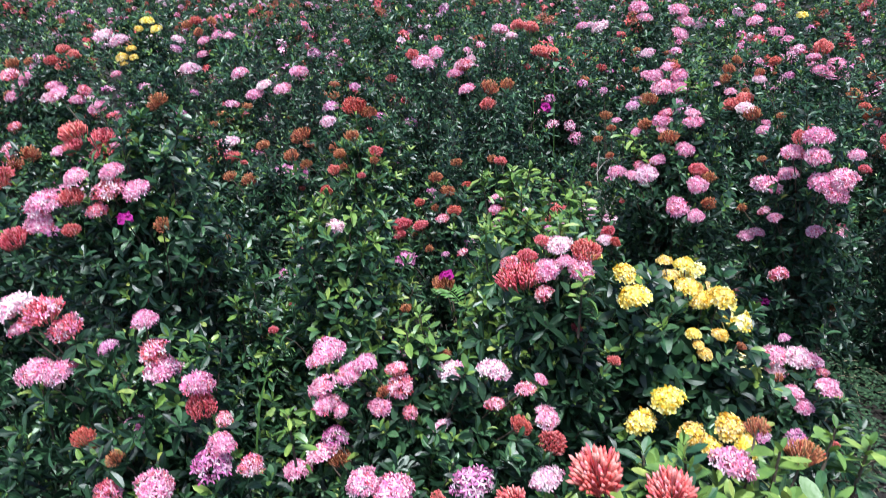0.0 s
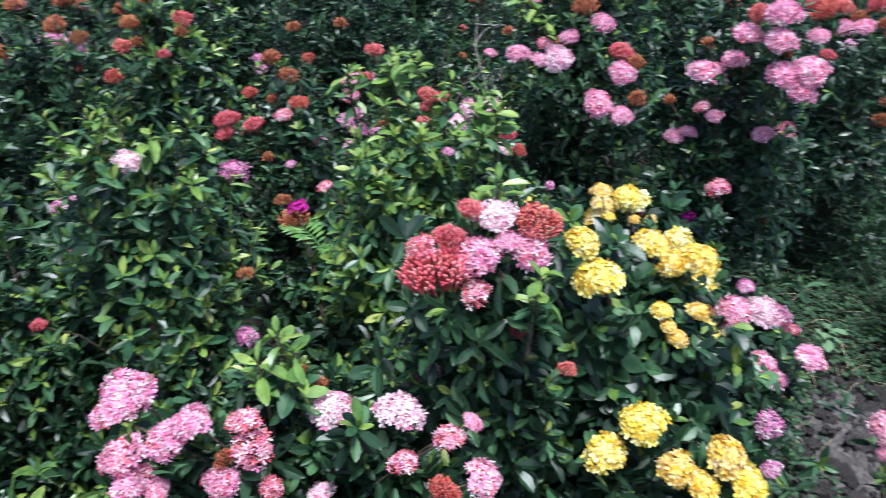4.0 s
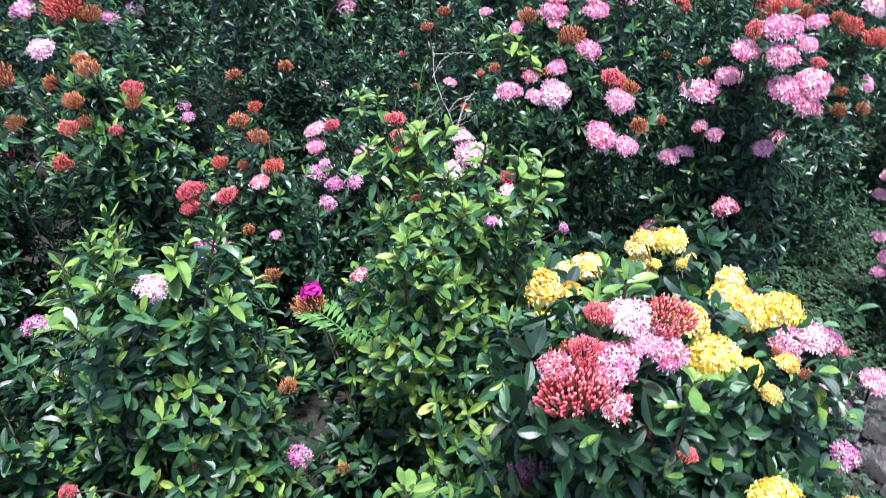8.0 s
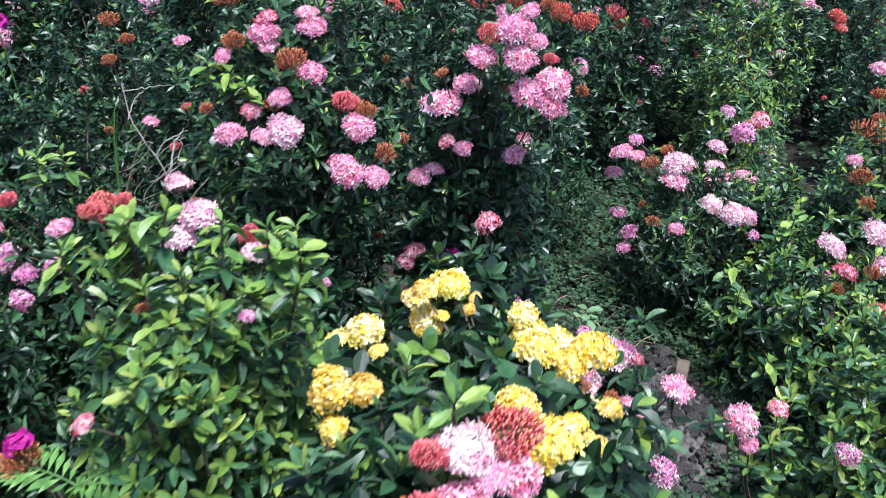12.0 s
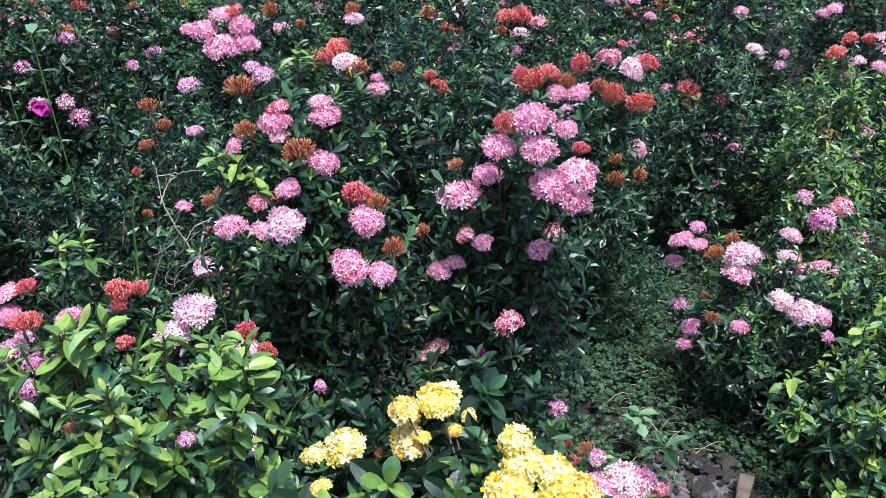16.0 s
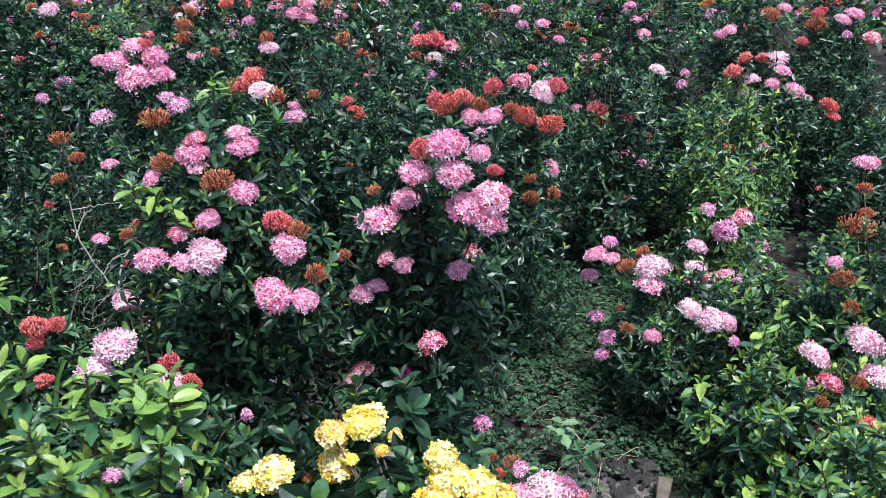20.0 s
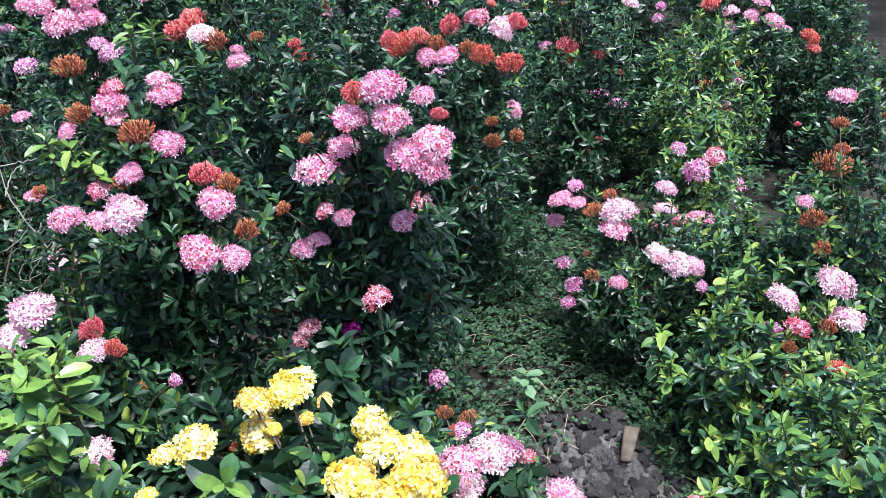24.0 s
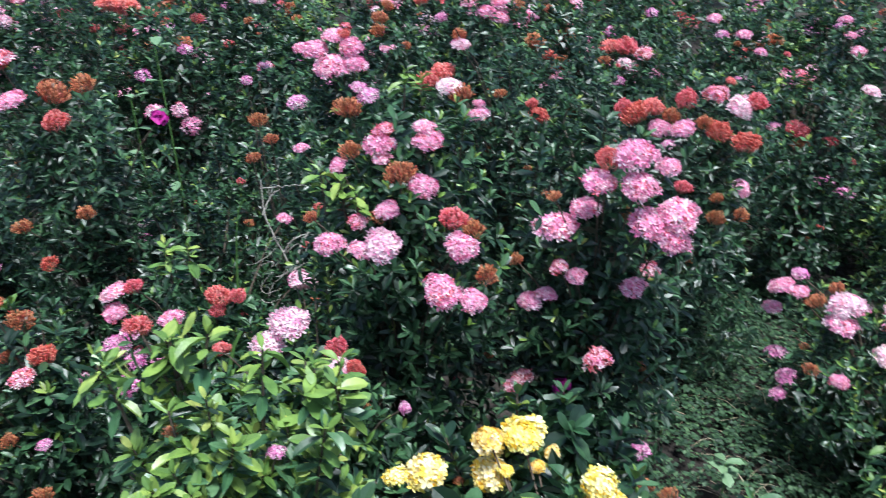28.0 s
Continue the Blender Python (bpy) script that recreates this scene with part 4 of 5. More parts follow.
shrub(-3.020, 2.080, 0.220, 1.020, 0.041, 0.10, [
    (-3.004, 2.009, 0.958, 0.106, "p"), (-3.371, 1.958, 0.960, 0.123, "w"), (-3.416, 1.909, 0.924, 0.097, "w"),
    (-2.987, 1.463, 0.896, 0.085, "b"), (-3.003, 1.436, 0.862, 0.068, "b"),
])
shrub(-2.380, 1.880, 0.200, 1.000, 0.041, 0.10, [
    (-2.425, 1.784, 0.949, 0.095, "p"), (-2.373, 1.857, 1.027, 0.095, "p"), (-2.532, 1.695, 0.924, 0.089, "p"),
    (-2.506, 1.731, 0.963, 0.078, "w"), (-2.335, 1.924, 1.112, 0.072, "v"),
])
shrub(-1.660, 1.480, 0.160, 1.020, 0.041, 0.10, [
    (-1.643, 1.436, 0.991, 0.096, "r"), (-1.588, 1.465, 0.967, 0.073, "b"), (-1.716, 1.381, 0.988, 0.060, "v"),
    (-1.652, 1.461, 1.062, 0.050, "v"), (-1.542, 1.490, 0.947, 0.050, "v"),
])
shrub(-2.080, 2.600, 0.160, 0.700, 0.041, 0.10, [
    (-2.000, 2.274, 0.737, 0.082, "v"), (-2.058, 2.151, 0.559, 0.123, "v"), (-2.023, 2.193, 0.594, 0.088, "v"),
])
shrub(-1.700, 1.050, 0.150, 0.780, 0.041, 0.20, [
    (-1.710, 1.104, 0.782, 0.075, "v"), (-1.669, 1.132, 0.777, 0.075, "v"), (-2.277, 1.303, 0.787, 0.101, "w"),
    (-2.305, 1.278, 0.775, 0.075, "r"), (-2.243, 1.299, 0.723, 0.080, "r"), (-2.321, 1.234, 0.705, 0.065, "b"),
    (-1.819, 1.011, 0.752, 0.066, "b"), (-1.800, 1.080, 0.875, 0.053, "b"), (-1.883, 0.969, 0.763, 0.053, "b"),
])
shrub(-1.660, 0.500, 0.180, 0.980, 0.045, 0.15, [
    (-1.616, 0.501, 0.927, 0.047, "b"), (-1.711, 0.481, 1.035, 0.047, "b"), (-1.619, 0.536, 1.009, 0.043, "w"),
])
shrub(-1.900, 2.250, 0.180, 1.050, 0.041, 0.10, [
    (-1.864, 2.193, 1.073, 0.105, "p"), (-1.819, 2.243, 1.112, 0.077, "p"), (-1.911, 2.173, 1.105, 0.066, "r"),
])
shrub(-1.900, 3.000, 0.220, 1.050, 0.041, 0.10, [
    (-1.945, 3.488, 0.998, 0.098, "r"), (-1.886, 3.525, 0.984, 0.112, "r"), (-1.807, 3.563, 0.941, 0.091, "r"),
    (-2.017, 3.499, 1.140, 0.098, "r"), (-2.089, 3.451, 1.150, 0.084, "r"), (-2.169, 3.382, 1.125, 0.105, "p"),
    (-2.104, 3.411, 1.085, 0.084, "w"),
])
shrub(-0.240, 3.300, 0.200, 1.080, 0.041, 0.10, [
    (-0.199, 3.250, 1.061, 0.096, "p"), (-0.271, 3.232, 1.138, 0.096, "r"), (-0.260, 3.193, 1.032, 0.080, "p"),
    (-0.297, 3.190, 1.088, 0.070, "p"), (-0.206, 3.223, 1.011, 0.075, "p"),
])
shrub(-1.080, 0.000, 0.200, 0.580, 0.045, 0.55, [])
shrub(-1.140, 0.620, 0.170, 0.520, 0.045, 0.25, [
    (-1.201, 0.609, 0.629, 0.049, "v"), (-1.149, 0.572, 0.549, 0.026, "r"),
])
shrub(-1.050, -0.420, 0.200, 0.550, 0.045, 0.20, [])
shrub(-1.780, 0.020, 0.200, 0.840, 0.045, 0.20, [])
shrub(-1.480, -0.340, 0.180, 0.700, 0.045, 0.25, [])
# two filler shrubs, added to cover sunlit soil where only dark hollows belong
shrub(-1.560, 0.770, 0.150, 0.620, 0.045, 0.20, [])
shrub(-2.150, 1.220, 0.190, 0.760, 0.045, 0.15, [])
shrub(-1.000, 2.360, 0.170, 0.740, 0.041, 0.12, [])
shrub(-0.200, 1.050, 0.140, 0.550, 0.045, 0.15, [])
shrub(-0.020, 1.000, 0.180, 0.700, 0.050, 0.30, [
    (-0.057, 0.987, 0.772, 0.071, "c"), (-0.111, 0.982, 0.748, 0.055, "c"), (-0.104, 0.908, 0.753, 0.064, "c"),
    (-0.205, 0.940, 0.718, 0.073, "c"), (-0.248, 0.939, 0.707, 0.043, "c"), (0.054, 0.891, 0.764, 0.055, "c"),
    (0.068, 0.876, 0.736, 0.076, "c"), (0.113, 0.864, 0.721, 0.072, "c"), (-0.010, 0.969, 0.744, 0.030, "c"),
    (0.243, 0.959, 0.616, 0.075, "w"),
])
shrub(-2.291, 6.032, 0.200, 1.000, 0.043, 0.10, [
    (-2.357, 5.934, 1.119, 0.177, "p"), (-2.299, 5.935, 1.027, 0.147, "p"), (-2.055, 6.143, 1.093, 0.167, "p"),
    (-1.996, 6.144, 1.000, 0.147, "p"), (-2.014, 6.084, 0.894, 0.147, "p"), (-2.594, 5.689, 0.961, 0.137, "w"),
    (-2.721, 5.597, 0.963, 0.108, "p"),
])
shrub(-1.053, 5.534, 0.200, 1.000, 0.043, 0.10, [
    (-1.202, 5.362, 1.080, 0.117, "p"), (-1.187, 5.414, 1.170, 0.100, "p"), (-1.051, 5.437, 1.000, 0.108, "p"),
    (-0.971, 5.468, 0.940, 0.125, "p"), (-0.942, 5.462, 0.881, 0.100, "p"), (-1.095, 5.316, 0.805, 0.100, "r"),
    (-0.923, 5.582, 1.116, 0.092, "y"),
])
shrub(-4.735, 2.682, 0.200, 0.990, 0.043, 0.10, [
    (-4.978, 2.438, 1.030, 0.139, "w"), (-4.878, 2.496, 0.998, 0.139, "w"), (-4.668, 2.652, 1.003, 0.115, "w"),
    (-4.525, 2.756, 1.002, 0.098, "w"), (-4.522, 2.729, 0.936, 0.082, "v"), (-4.841, 2.419, 0.767, 0.074, "p"),
])
shrub(-4.506, 2.492, 0.200, 1.000, 0.043, 0.30, [
    (-4.474, 2.482, 1.152, 0.094, "y"), (-4.416, 2.500, 1.097, 0.094, "y"), (-4.510, 2.432, 1.098, 0.070, "y"),
    (-4.567, 2.308, 0.916, 0.094, "y"), (-4.525, 2.363, 0.970, 0.078, "y"), (-4.501, 2.356, 0.915, 0.070, "y"),
    (-4.549, 2.302, 0.872, 0.062, "y"),
])
shrub(-4.755, 3.285, 0.200, 1.020, 0.043, 0.10, [
    (-4.887, 3.117, 1.066, 0.088, "b"), (-4.805, 3.153, 1.011, 0.088, "b"), (-4.676, 3.237, 0.989, 0.115, "p"),
    (-4.603, 3.286, 0.980, 0.097, "p"), (-4.756, 3.160, 0.948, 0.097, "p"), (-4.742, 3.123, 0.845, 0.097, "p"),
    (-4.840, 3.165, 1.094, 0.088, "r"), (-4.733, 3.242, 1.093, 0.088, "b"),
])
shrub(-4.145, 1.656, 0.200, 1.020, 0.043, 0.20, [
    (-4.089, 1.622, 1.063, 0.080, "r"), (-4.129, 1.564, 1.001, 0.080, "r"), (-4.034, 1.647, 1.031, 0.086, "r"),
    (-4.069, 1.594, 0.969, 0.080, "r"), (-4.314, 1.423, 0.988, 0.086, "b"), (-4.236, 1.484, 0.996, 0.066, "b"),
])
shrub(-3.081, 0.974, 0.200, 1.020, 0.043, 0.20, [
    (-3.199, 0.847, 1.071, 0.092, "x"), (-3.147, 0.862, 1.022, 0.082, "p"), (-3.160, 0.835, 0.981, 0.082, "p"),
    (-3.134, 0.888, 1.058, 0.067, "p"), (-3.024, 0.931, 0.973, 0.092, "w"), (-3.023, 0.953, 1.021, 0.067, "p"),
    (-2.905, 1.030, 1.000, 0.072, "x"), (-2.924, 0.998, 0.959, 0.067, "p"), (-3.132, 0.795, 0.849, 0.067, "x"),
    (-3.136, 0.741, 0.734, 0.113, "x"), (-3.109, 0.739, 0.685, 0.077, "p"),
])
shrub(-1.366, 3.775, 0.200, 0.972, 0.043, 0.10, [
    (-1.328, 3.685, 1.000, 0.087, "w"), (-1.400, 3.698, 1.012, 0.048, "b"), (-1.371, 3.642, 0.903, 0.044, "b"),
])
shrub(-0.640, 3.180, 0.200, 1.000, 0.043, 0.10, [
    (-0.659, 3.105, 1.022, 0.067, "b"), (-0.669, 3.083, 0.975, 0.063, "b"), (-0.629, 3.122, 1.063, 0.054, "b"),
    (-0.625, 3.050, 0.917, 0.059, "p"), (-0.706, 3.071, 0.943, 0.042, "p"), (-0.551, 3.047, 0.926, 0.042, "b"),
])
shrub(-0.432, 3.638, 0.200, 0.977, 0.043, 0.10, [
    (-0.356, 3.540, 1.008, 0.076, "p"), (-0.337, 3.521, 0.973, 0.057, "p"), (-0.473, 3.525, 0.951, 0.057, "v"),
    (-0.564, 3.567, 1.017, 0.062, "r"),
])
shrub(0.755, 3.571, 0.200, 0.920, 0.043, 0.10, [
    (0.665, 3.526, 0.960, 0.064, "p"), (0.698, 3.493, 0.900, 0.054, "v"), (0.784, 3.486, 0.903, 0.064, "p"),
    (0.853, 3.448, 0.840, 0.054, "p"), (0.777, 3.405, 0.737, 0.049, "v"),
])
shrub(1.280, 3.527, 0.200, 0.923, 0.043, 0.20, [
    (1.233, 3.451, 0.850, 0.065, "p"), (1.179, 3.511, 0.963, 0.060, "p"), (1.200, 3.482, 0.906, 0.050, "p"),
    (1.402, 3.356, 0.691, 0.050, "v"), (1.385, 3.336, 0.647, 0.050, "v"),
])
shrub(2.224, 3.668, 0.200, 0.847, 0.043, 0.10, [
    (2.229, 3.575, 0.855, 0.084, "p"), (2.288, 3.581, 0.880, 0.084, "p"), (2.103, 3.583, 0.845, 0.105, "b"),
    (2.119, 3.602, 0.887, 0.068, "r"), (2.360, 3.524, 0.777, 0.084, "x"), (2.243, 3.542, 0.791, 0.052, "v"),
])
shrub(1.776, 3.654, 0.200, 0.901, 0.043, 0.20, [
    (1.667, 3.549, 0.831, 0.072, "p"), (1.627, 3.545, 0.813, 0.052, "p"), (1.864, 3.561, 0.898, 0.088, "b"),
    (1.930, 3.565, 0.920, 0.072, "p"), (1.572, 3.613, 0.941, 0.062, "b"), (1.997, 3.490, 0.779, 0.057, "r"),
])
shrub(0.250, 1.220, 0.130, 0.340, 0.045, 0.30, [
    (0.206, 1.357, 0.359, 0.041, "b"), (0.257, 1.350, 0.344, 0.041, "b"), (0.220, 1.300, 0.356, 0.028, "r"),
])
shrub(-0.980, 1.880, 0.170, 0.740, 0.043, 0.10, [])
shrub(-0.620, 1.950, 0.130, 0.800, 0.043, 0.10, [])
shrub(-0.780, 1.400, 0.140, 0.500, 0.043, 0.15, [])
shrub(1.120, 1.800, 0.200, 0.420, 0.040, 0.60, [])
shrub(1.140, 1.180, 0.180, 0.400, 0.042, 1.0, [])
shrub(2.100, 3.200, 0.200, 0.620, 0.041, 0.20, [])
shrub(2.340, 3.780, 0.210, 0.720, 0.041, 0.15, [])
shrub(1.950, 2.720, 0.180, 0.550, 0.041, 0.30, [])
shrub(-1.000, 0.340, 0.130, 0.600, 0.042, 0.55, [])

BUILT = [build_shrub(*_args, fine=_args[1] < 1.15, singles=155 if _args[1] < 1.75 else 0) for _args in QUEUE]
for _x, _y, _z, _tall in (
    (-0.351, 0.191, 0.863, .14),
    (-0.325, 0.189, 0.842, .10),
    (-0.365, 0.165, 0.830, .09),
    (-0.053, 0.329, 0.964, .10),
    (-0.316, 0.796, 0.991, .08),
    (-0.142, 0.395, 1.042, .06),
    (-0.499, 0.796, 1.019, .10),
    (-0.387, 0.813, 1.004, .10),
    (-0.293, 0.824, 0.985, .11),
    (-0.578, 0.764, 0.998, .08),
    (-0.843, 0.420, 0.980, .10),
    (-0.749, 0.430, 0.960, .08),
    (-0.899, 0.385, 0.945, .08),
    (-0.376, 0.417, 0.618, .05),
    (-0.627, 0.762, 0.602, .08),
    (-0.490, 0.615, 0.725, .06),
    (-0.433, 1.435, 0.993, .07),
    (-0.472, 1.441, 1.005, .06),
    (-0.399, 1.423, 0.970, .06),
    (-0.320, 1.581, 1.173, .07),
    (0.856, 3.123, 0.814, .10),
    (0.927, 3.112, 0.792, .08),
    (-0.857, 1.520, 0.788, .08),
    (-0.809, 1.522, 0.791, .08),
    (-0.508, 0.804, 1.014, .06),
    (-0.454, 0.809, 1.024, .07),
    (-0.289, 0.785, 0.976, .08),
    (-0.328, 0.798, 1.001, .06),
    (0.668, 1.338, 0.527, .10),
    (0.681, 1.304, 0.470, .08),
    (0.817, 1.375, 0.619, .06),
    (0.843, 1.200, 0.321, .08),
    (0.745, 1.219, 0.335, .08),
    (1.029, 1.229, 0.407, .07),
    (1.096, 1.578, 0.348, .07),
    (1.028, 1.672, 0.497, .08),
    (0.478, -0.083, 1.037, .08),
    (0.439, -0.176, 1.041, .08),
    (0.514, -0.066, 1.018, .08),
    (-0.403, -0.139, 0.772, .08),
    (-0.892, -0.337, 0.757, .10),
):
    sprout(min(BUILT, key=lambda o: math.hypot(o.location.x - _x, o.location.y - _y)), _x, _y, _z, _tall)

# ---- the field behind ----
PLACED = [(a[0], a[1]) for a in QUEUE]
VIEWS = ((0.6, -1.0, 36), (0.15, -0.5, 24), (-0.2, -0.4, 12), (-0.3, -0.2, -8), (0.0, 0.0, -4))


def in_view(px, py, margin=33):
    for cx, cy, yaw in VIEWS:
        a = math.degrees(math.atan2(-(px - cx), py - cy))
        if abs(a - yaw) < margin:
            return True
    return False


def far_heads(r, top, kinds, count):
    """Flower heads in a few loose groups."""
    heads = []
    while len(heads) < count:
        a, h = rng.uniform(0, 6.28), rng.uniform(0.70, 1.03)
        kind = kinds[rng.integers(len(kinds))]
        for _ in range(rng.integers(1, 5)):
            b, g = a + rng.normal(0, 0.35), h + rng.normal(0, 0.05)
            rr = r * (1.12 if g < 0.85 else rng.uniform(0.4, 0.95))
            heads.append((rr * math.cos(b), rr * math.sin(b), top * g, rng.uniform(0.05, 0.085), kind if rng.uniform() < 0.7 else kinds[rng.integers(len(kinds))]))
    return heads[:count]


KINDS = ["ppwr", "rrbpx", "wpvb", "bbr", "rbpp", "pwxr", "vp", "bxp", "brv"]
spots, beyond = [], []
for gy_ in np.arange(-2.0, 21.0, 0.51):
    for gx_ in np.arange(-20, 10.0, 0.51):
        px, py = gx_ + rng.uniform(-0.13, 0.13), gy_ + rng.uniform(-0.13, 0.13)
        if not in_view(px, py, 42 if math.hypot(px, py) < 3 else 33) or min(math.hypot(px - a, py - b) for a, b in PLACED) < 0.37:
            continue
        if (py < 1.9 and -1.6 < px < 1.7) or (0.30 < px - 0.06 * py < 0.78 and py < 2.75):
            continue
        d = math.hypot(px, py)
        if d < 4.6:
            spots.append((px, py))
        elif d < 21 and rng.uniform() < (0.95 if d < 8 else 0.72 if d < 15 else 0.5):
            beyond.append((px, py))
protos = []
for k, (px, py) in enumerate(spots):
    s = rng.uniform(0.74, 1.12) * (0.74 if px > 1.0 and py < 3.6 else 1.0)
    m = pose(px, py, 0, 0, 0, rng.uniform(0, 360)) @ Matrix.Diagonal((1, 1, s, 1))
    if k < len(KINDS):
        r, top = rng.uniform(0.18, 0.22), rng.uniform(0.88, 1.06)
        ob = build_shrub(0, 0, r, top, 0.050, (0.15, 0.45, 0.3, 0.6, 0.2, 0.4, 0.15, 0.7, 0.3)[k], far_heads(r, top, KINDS[k], (16, 16, 14, 13, 15, 16, 6, 8, 6)[k]), fine=False, shoots=420)
        protos.append(ob)
    else:
        ob = copy_thing(protos[rng.choice((6, 8, 7, 3)) if py < 3.0 and px < 1.6 else rng.integers(len(protos))], Matrix())
    ob.matrix_basis = m


def merged(name, items, mats):
    """One mesh out of many (mesh, matrix) pairs of triangles."""
    V, F, I, at, cache = [], [], [], 0, {}
    for me, m in items:
        if me.name not in cache:
            v = np.empty(len(me.vertices) * 3, np.float32)
            me.vertices.foreach_get("co", v)
            me.calc_loop_triangles()
            t = np.empty(len(me.loop_triangles) * 3, np.int32)
            me.loop_triangles.foreach_get("vertices", t)
            i = np.empty(len(me.loop_triangles), np.int32)
            me.loop_triangles.foreach_get("material_index", i)
            local = np.array([mats.index(q) for q in me.materials])
            cache[me.name] = (v.reshape(-1, 3), t.reshape(-1, 3), local[i])
        v, t, i = cache[me.name]
        m = np.array(m)
        V.append(v @ m[:3, :3].T + m[:3, 3])
        F.append(t + at)
        I.append(i)
        at += len(v)
    return mesh_from(name, np.concatenate(V), [np.concatenate(F)], mats, np.concatenate(I))


ALL_MATS = LEAVES + [PINK, PALE, VIOLET, CORAL, RED, BROWN, YELLOW, MAGENTA]
SMALL = {
    "p": star_head(81, 8, 0.40, 0.6, [PINK, PALE], (0.7, 0.3), tubes_too=False), "w": star_head(82, 8, 0.40, 0.6, [PALE, PINK], (0.8, 0.2), tubes_too=False),
    "v": star_head(83, 8, 0.40, 0.6, [VIOLET, PALE], (0.8, 0.2), tubes_too=False), "r": star_head(84, 8, 0.40, 0.6, [RED, CORAL], (0.6, 0.4), tubes_too=False),
    "b": star_head(85, 8, 0.40, 0.6, [BROWN, RED], (0.8, 0.2), tubes_too=False), "x": star_head(86, 8, 0.40, 0.6, [CORAL, PINK], (0.6, 0.4), tubes_too=False),
    "y": star_head(87, 8, 0.40, 0.7, [YELLOW], (1.0,), tubes_too=False),
}
clumps = []
for _ in range(8):
    p, way = envelope(66 if _ < 4 else 42, 0.26, 0.97, lo=0.5)
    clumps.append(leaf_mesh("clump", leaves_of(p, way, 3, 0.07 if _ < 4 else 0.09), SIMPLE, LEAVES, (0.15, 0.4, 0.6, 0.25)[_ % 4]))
items = []
for px, py in beyond:
    m = pose(px, py, 0, 0, 0, rng.uniform(0, 360)) @ Matrix.Diagonal((1, 1, rng.uniform(0.68, 1.08), 1))
    items.append((clumps[rng.integers(4) + (4 if math.hypot(px, py) > 10 else 0)], m))
    kinds = KINDS[rng.integers(len(KINDS))]
    for hx, hy, hz, size, kind in far_heads(0.22, 0.97, kinds, rng.integers(0, 9)):
        items.append((SMALL[kind], m @ aim((hx, hy, hz), unit(np.array((hx, hy - 0.1, 0.25))), size, rng.uniform(0, 6))))
tagged(new("far_shrubs", merged("far_shrubs", items, ALL_MATS)), "far rows of dark green shrubs dotted with pink and red flowers", "shrubs", kind="stuff")


# ---- on the ground ----
def clover():
    n, wide = 17000, 6000
    x = np.concatenate([rng.uniform(0.10, 1.05, n), rng.uniform(-1.9, 1.9, wide)])
    y = np.concatenate([rng.uniform(1.0, 3.4, n), rng.uniform(1.2, 4.2, wide)])
    big = np.concatenate([np.ones(n), np.full(wide, 1.9)])
    n += wide
    patch = np.sin(5 * x + 2.1 * y) + np.sin(3.3 * y - 4 * x + 1) + np.sin(9 * x + 7 * y)
    bare = ((x - 0.60) / 0.19) ** 2 + ((y - 1.39) / 0.30) ** 2
    keep = ((big < 1.5) | (x < 0.05) | (x > 1.1) | (y > 3.3)) & (patch + rng.normal(0, 0.7, n) > -1.75) & (rng.uniform(0.3, 1.5, n) < bare)
    x, y, big = x[keep], y[keep], big[keep]
    n = len(x)
    h = big * rng.uniform(0.01, 0.075, n)
    base, ax, ay, az, sz, age = [], [], [], [], [], []
    turn = rng.uniform(0, 6.28, n)
    for k in range(3):
        a = turn + k * 2.094
        d = unit(np.stack([np.cos(a), np.sin(a), rng.uniform(-0.15, 0.35, n)], 1))
        w = unit(np.cross(np.stack([rng.normal(0, 0.2, n), rng.normal(0, 0.2, n), np.ones(n)], 1), d))
        base.append(np.stack([x, y, ground_height(x, y) + h], 1)), ax.append(d), ay.append(w), az.append(np.cross(d, w))
        sz.append(big * (0.007 + 0.012 * rng.uniform(0, 1, n) ** 2)), age.append(np.zeros(n))
    lv = [np.concatenate(q) for q in (base, ax, ay, az, sz, age)]
    me = leaf_mesh("clover", lv, leaf_template(False, 0.95, 0.1), [WEED, WEED, WEED], 0.0)
    return tagged(new("clover", me), "low green clover covering the dark soil path", "weeds", kind="stuff")


clover()


def straw_litter():
    """Dry stalks and twigs lying on the path."""
    paths = []
    for _ in range(400):
        x, y, a, l = rng.uniform(0.2, 1.0), rng.uniform(1.2, 3.2), rng.uniform(0, 6.28), rng.uniform(0.04, 0.16)
        z = float(ground_height(x, y)) + rng.uniform(0.01, 0.07)
        t = np.linspace(-0.5, 0.5, 4)
        paths.append((np.stack([x + l * math.cos(a) * t, y + l * math.sin(a) * t, z + 0.02 * np.cos(3 * t) - 0.02 + rng.normal(0, 0.012) * t], 1), 0.0012, 0.0007))
    return tagged(new("straw_litter", tubes("straw_litter", paths, STRAW, 4)), "thin dry stalks and twigs lying over the clover", "litter", kind="stuff")


straw_litter()


def rough_stone(seed, level):
    bm = bmesh.new()
    bmesh.ops.create_icosphere(bm, subdivisions=level, radius=0.5)
    for v in bm.verts:
        q = v.co * 2.3 + Vector((seed * 7.1, seed * 3.3, 0))
        v.co *= 0.85 + 0.5 * noise.noise(q) + 0.3 * noise.noise(q * 2.9) + 0.16 * noise.noise(q * 7.3)
        v.co.z *= 0.68
    me = bpy.data.meshes.new("clod")
    bm.to_mesh(me)
    bm.free()
    me.materials.append(CLOD)
    return me


